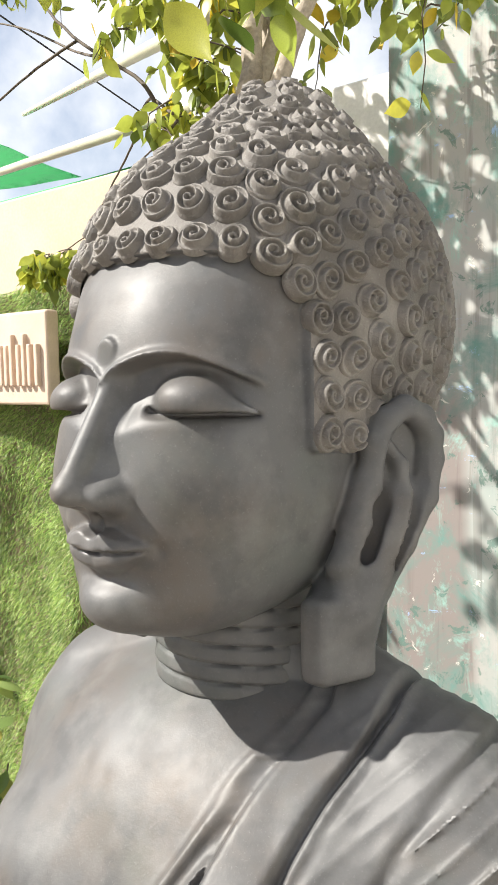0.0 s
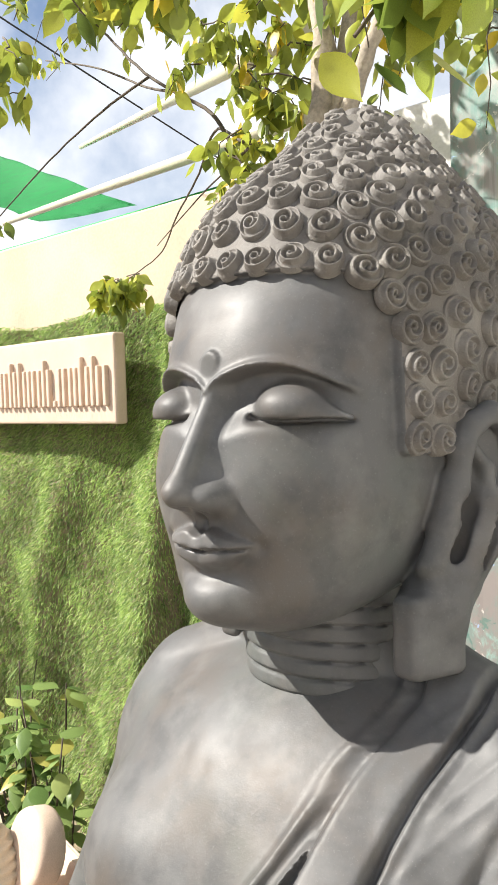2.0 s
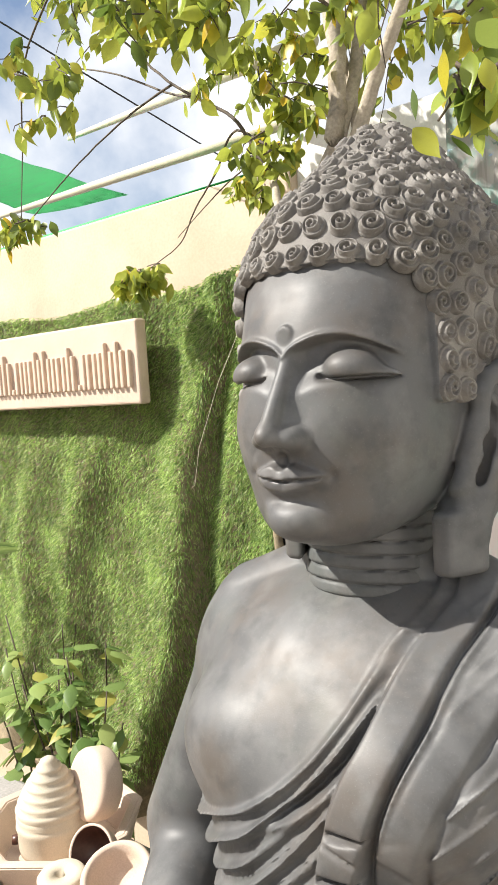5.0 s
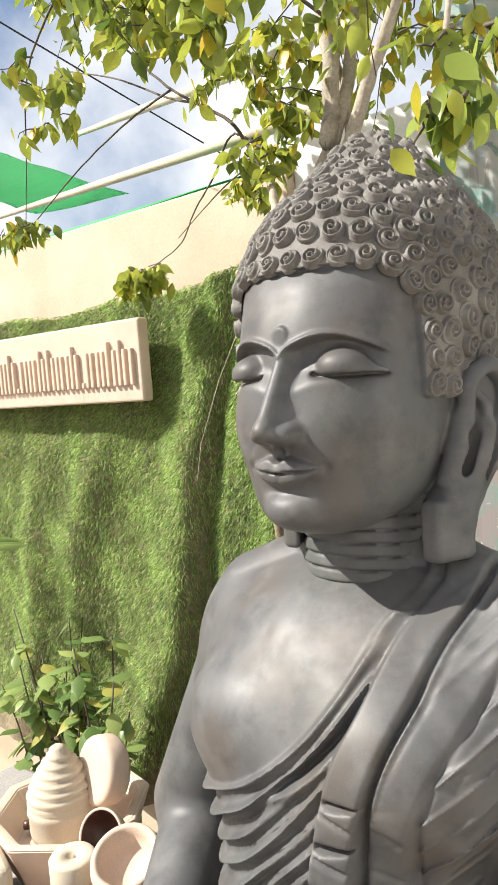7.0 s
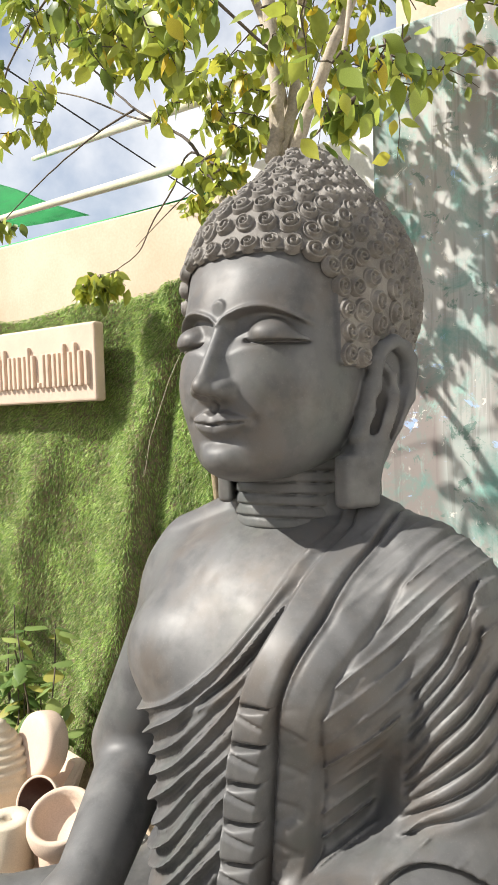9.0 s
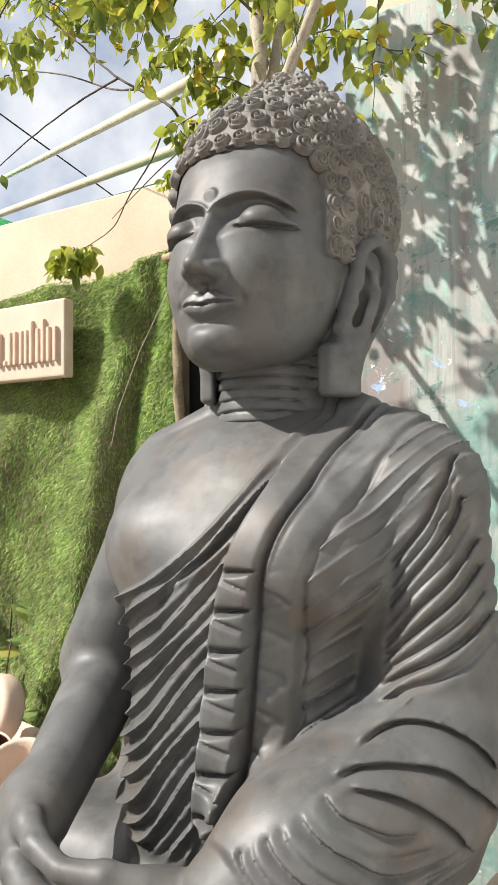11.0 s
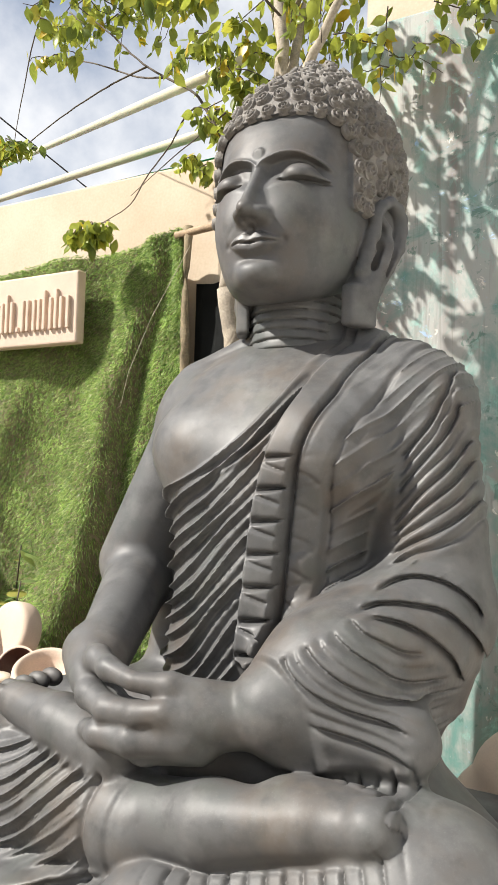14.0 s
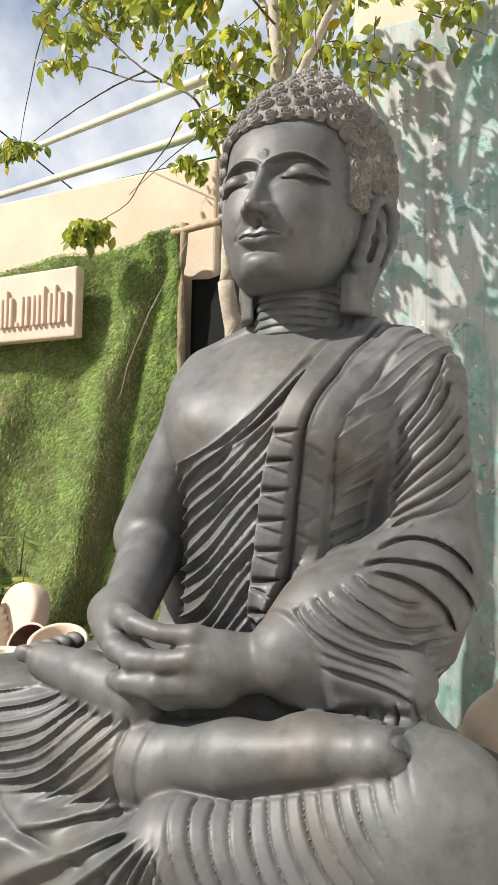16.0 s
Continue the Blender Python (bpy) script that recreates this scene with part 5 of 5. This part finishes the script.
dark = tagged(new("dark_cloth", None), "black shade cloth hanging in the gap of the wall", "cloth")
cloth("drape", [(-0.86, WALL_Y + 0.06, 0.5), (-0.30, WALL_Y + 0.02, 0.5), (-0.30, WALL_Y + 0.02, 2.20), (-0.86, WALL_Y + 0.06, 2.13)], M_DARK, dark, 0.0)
wire("loose_thread", [(-0.80, WALL_Y - 0.08, 2.24), (-0.95, WALL_Y - 0.10, 1.98), (-1.03, WALL_Y - 0.12, 1.78), (-1.06, WALL_Y - 0.12, 1.66), (-1.075, WALL_Y - 0.12, 1.65), (-1.06, WALL_Y - 0.12, 1.675)], 0.0009, M_PALE, "pale loose thread hanging over the grass", "thread")


# ---- carved stone pieces on a bench ----
tagged(part("stone_bench", box((-1.75, -0.32, -0.02), (-0.755, 0.34, 0.66), 0.02), M_CONCRETE), "low grey stone bench for carved pieces", "bench")
BENCH = 0.66


def place(ob, x, y, z, rx=0, ry=0, rz=0, s=1.0):
    ob.matrix_basis = pose(x, y, z, rx, ry, rz) @ Matrix.Diagonal((s, s, s, 1))
    return ob


# eight-sided basin
prof = [(0.0, 0.0), (0.15, 0.0), (0.20, 0.02), (0.255, 0.17), (0.262, 0.185), (0.25, 0.19), (0.222, 0.185), (0.20, 0.15), (0.17, 0.10), (0.0, 0.095)]
bm = lathe(prof, 8)
for f in bm.faces:
    f.smooth = False
bmesh.ops.bevel(bm, geom=[e for e in bm.edges], offset=0.004, segments=2, affect="EDGES")
place(tagged(part("stone_basin", bm, M_SAND), "eight-sided sandstone basin on the bench", "basin"), -1.12, 0.12, BENCH, 0, 0, 12, 0.88)

# ringed cone
ring = [(0.0, 0.0), (0.098, 0.0), (0.102, 0.02), (0.102, 0.072), (0.106, 0.080), (0.104, 0.092)]
zz, rr = 0.092, 0.104
for k in range(7):
    ring += [(rr * 0.955, zz + 0.006), (rr, zz + 0.016), (rr * 0.96, zz + 0.023)]
    zz += 0.0215
    rr = 0.104 * (1 - ((k + 1) / 7.6) ** 1.6) + 0.004
ring += [(0.026, zz + 0.004), (0.024, zz + 0.018), (0.012, zz + 0.026), (0.0, zz + 0.027)]
hive = tagged(new("stone_lantern", None), "pale limestone lantern with ringed cone lid", "lantern")
part("ringed_cone", lathe(ring, 48), M_PALE, hive)
# solid dark plug: its colour stands in for the shade inside a hole
bm = bmesh.new()
tube(bm, [(-0.06, -0.075, 0.036), (-0.075, -0.092, 0.036)], 0.014, 14)
part("hole_plug", bm, M_DARKBOWL, hive, "small dark plug coloured like the shade in a hole")
place(hive, -1.136, 0.11, BENCH + 0.084, 0, 0, 0, 0.93)

# thick disc leaning on the lantern
bm = lathe([(0.0, -0.042), (0.072, -0.042), (0.078, -0.0418), (0.086, -0.039), (0.092, -0.033), (0.0955, -0.022), (0.096, 0.0), (0.0955, 0.022), (0.092, 0.033), (0.086, 0.039), (0.078, 0.0418), (0.072, 0.042), (0.0, 0.042)], 44)
disc_ob = tagged(part("stone_disc", bm, M_SAND), "thick rounded sandstone disc leaning upright", "disc")
disc_ob.matrix_basis = Matrix.LocRotScale((-1.035, 0.185, BENCH + 0.255), Vector((-0.15, -0.95, 0.26)).to_track_quat("Z", "Y"), (0.98, 0.98, 0.85))

# low slab, with a double-bellied pot, a glazed bowl and a drilled cylinder on it
tagged(part("stone_slab", box((-0.96, -0.14, BENCH + 0.002), (-0.675, 0.13, BENCH + 0.072), 0.008, 2), M_SAND), "rough sandstone slab under small pots", "slab")
SLAB = BENCH + 0.072
pot_prof = [(0.0, 0.0), (0.045, 0.0), (0.068, 0.018), (0.076, 0.045), (0.070, 0.075), (0.062, 0.088), (0.060, 0.092), (0.070, 0.100), (0.080, 0.125), (0.081, 0.145), (0.076, 0.165), (0.070, 0.170), (0.062, 0.166), (0.056, 0.150), (0.046, 0.12), (0.0, 0.115)]
place(tagged(part("stone_pot", lathe(pot_prof, 44), M_SAND), "double-bellied sandstone pot with a thick rim", "pot"), -0.742, 0.045, SLAB + 0.010, 22, 12, 0, 1.08)
bowl_prof = [(0.0, 0.0), (0.03, 0.002), (0.062, 0.03), (0.078, 0.07), (0.080, 0.08), (0.074, 0.081), (0.056, 0.038), (0.028, 0.016), (0.0, 0.014)]
bowl = tagged(new("clay_bowl", None), "small sandstone bowl with dark glazed inside", "bowl")
part("shell", lathe(bowl_prof, 36), M_SAND, bowl)
part("glaze", lathe([(0.0, 0.0175), (0.028, 0.019), (0.057, 0.042), (0.0725, 0.078)], 36), M_DARKBOWL, bowl, "dark brown glaze")
place(bowl, -0.878, 0.09, SLAB + 0.100, 62, 20, 0, 0.85)
bm = lathe([(0.0, 0.10), (0.014, 0.10), (0.016, 0.155), (0.060, 0.158), (0.066, 0.150), (0.066, 0.004), (0.062, 0.0), (0.0, 0.0)], 40)
place(tagged(part("stone_cylinder", bm, M_PALE), "pale stone cylinder with a drilled hole", "cylinder"), -0.868, -0.055, SLAB, 0, 0, 0, 0.85)
place(tagged(part("stone_block", box((-0.14, -0.09, 0), (0.10, 0.09, 0.17), 0.03, 4), M_PALE), "pale limestone block with softened edges", "block"), -1.14, -0.16, BENCH, 0, 0, -20, 0.85)


# ---- fluted sandstone figure base behind the statue's knee ----
def fluted():
    bm = bmesh.new()
    n, m = 72, 30
    rows = []
    for j in range(m):
        t = j / (m - 1)
        row = []
        for i in range(n):
            a = 2 * math.pi * i / n
            r = 0.34 * (1 - 0.55 * t**2.2) + 0.012 * abs(math.sin(16 * t + 1.6 * math.cos(a)))
            row.append(bm.verts.new((1.25 * r * math.cos(a), r * math.sin(a), 0.52 * t)))
        rows.append(row)
    for u, v in zip(rows, rows[1:]):
        for i in range(n):
            bm.faces.new((u[i], u[(i + 1) % n], v[(i + 1) % n], v[i])).smooth = True
    bm.faces.new(rows[-1])
    bm.faces.new(rows[0][::-1])
    return bm


place(tagged(part("fluted_stone", fluted(), M_SAND), "rounded sandstone carving with draped ridges", "stone carving"), 0.60, 0.44, 0.36)
tagged(part("stone_block", box((0.30, 0.10, -0.02), (1.3, 0.76, 0.358), 0.015), M_CONCRETE), "grey stone block under the carving", "block")


# ---- shrub ----
def shrub():
    rng = random.Random(5)
    base = new("shrub", None)
    base.location = (-1.50, 0.47, 0.0)
    tagged(base, "leafy shrub with broad pale green leaves", "shrub")
    bm = bmesh.new()
    spots = []
    for k in range(17):
        a = Vector((rng.uniform(-0.07, 0.07), rng.uniform(-0.05, 0.05), 0))
        top = Vector((rng.uniform(-0.34, 0.22), rng.uniform(-0.14, 0.08), rng.uniform(0.88, 1.22)))
        pts = [a.lerp(top, t / 7) + Vector((rng.gauss(0, 0.008), rng.gauss(0, 0.008), 0)) for t in range(8)]
        tube(bm, pts, [0.006 - 0.0005 * t for t in range(8)], 6)
        for j in range(14):
            t = rng.uniform(0.60, 1.0)
            i = min(6, int(t * 7))
            spots.append((pts[i].lerp(pts[i + 1], t * 7 - i), rng.uniform(0.065, 0.115)))
    part("stem", bm, M_TWIG, base)
    me = [mesh_from("leaf", [leaf_mesh(1, 0.62, 0.12, 0.25)], M_SHRUB), mesh_from("leaf", [leaf_mesh(1, 0.5, 0.2, 0.4)], M_SHRUB)]
    for p, s in spots:
        ob = new("leaf", me[rng.randrange(2)])
        ob.parent = base
        rot = Euler((rng.uniform(0.7, 1.9), 0, rng.uniform(0, 6.28)), "XYZ")
        turn = Matrix.Rotation(rot.z, 3, "Z") @ Matrix.Rotation(rot.x, 3, "X")
        ob.matrix_basis = Matrix.LocRotScale(p, turn.to_quaternion(), (s, s, s))


shrub()


# ---- palm frond reaching in over the shrub ----
def palm():
    rng = random.Random(8)
    base = new("palm", None)
    base.location = (-2.62, 0.55, 0)
    tagged(base, "small palm with feathery pale green fronds", "palm")
    bm = bmesh.new()
    pts = [(0.0, 0.0, 0.0), (0.01, 0.0, 0.5), (0.06, 0.0, 1.0), (0.18, 0.0, 1.30), (0.34, 0.0, 1.40), (0.50, 0.0, 1.34)]
    tube(bm, pts, [0.014, 0.012, 0.009, 0.006, 0.004, 0.002], 7)
    part("stalk", bm, M_SHRUB, base)
    me = mesh_from("leaflet", [leaf_mesh(1, 0.11, 0.3, 0.2)], M_SHRUB)
    for k in range(34):
        t = 2.6 + 2.35 * (k // 2) / 17
        i = min(4, int(t))
        p = Vector(pts[i]).lerp(Vector(pts[i + 1]), t - i)
        side = 1 if k % 2 else -1
        turn = Matrix.Rotation(radians(-35 - 25 * (t - 2.6)), 3, "Y") @ Matrix.Rotation(radians(side * 62), 3, "X")
        s = 0.20 * (1 - 0.18 * abs(t - 3.6)) * rng.uniform(0.9, 1.1)
        ob = new("leaflet", me)
        ob.parent = base
        ob.matrix_basis = Matrix.LocRotScale(p, turn.to_quaternion(), (s, s, s))


palm()
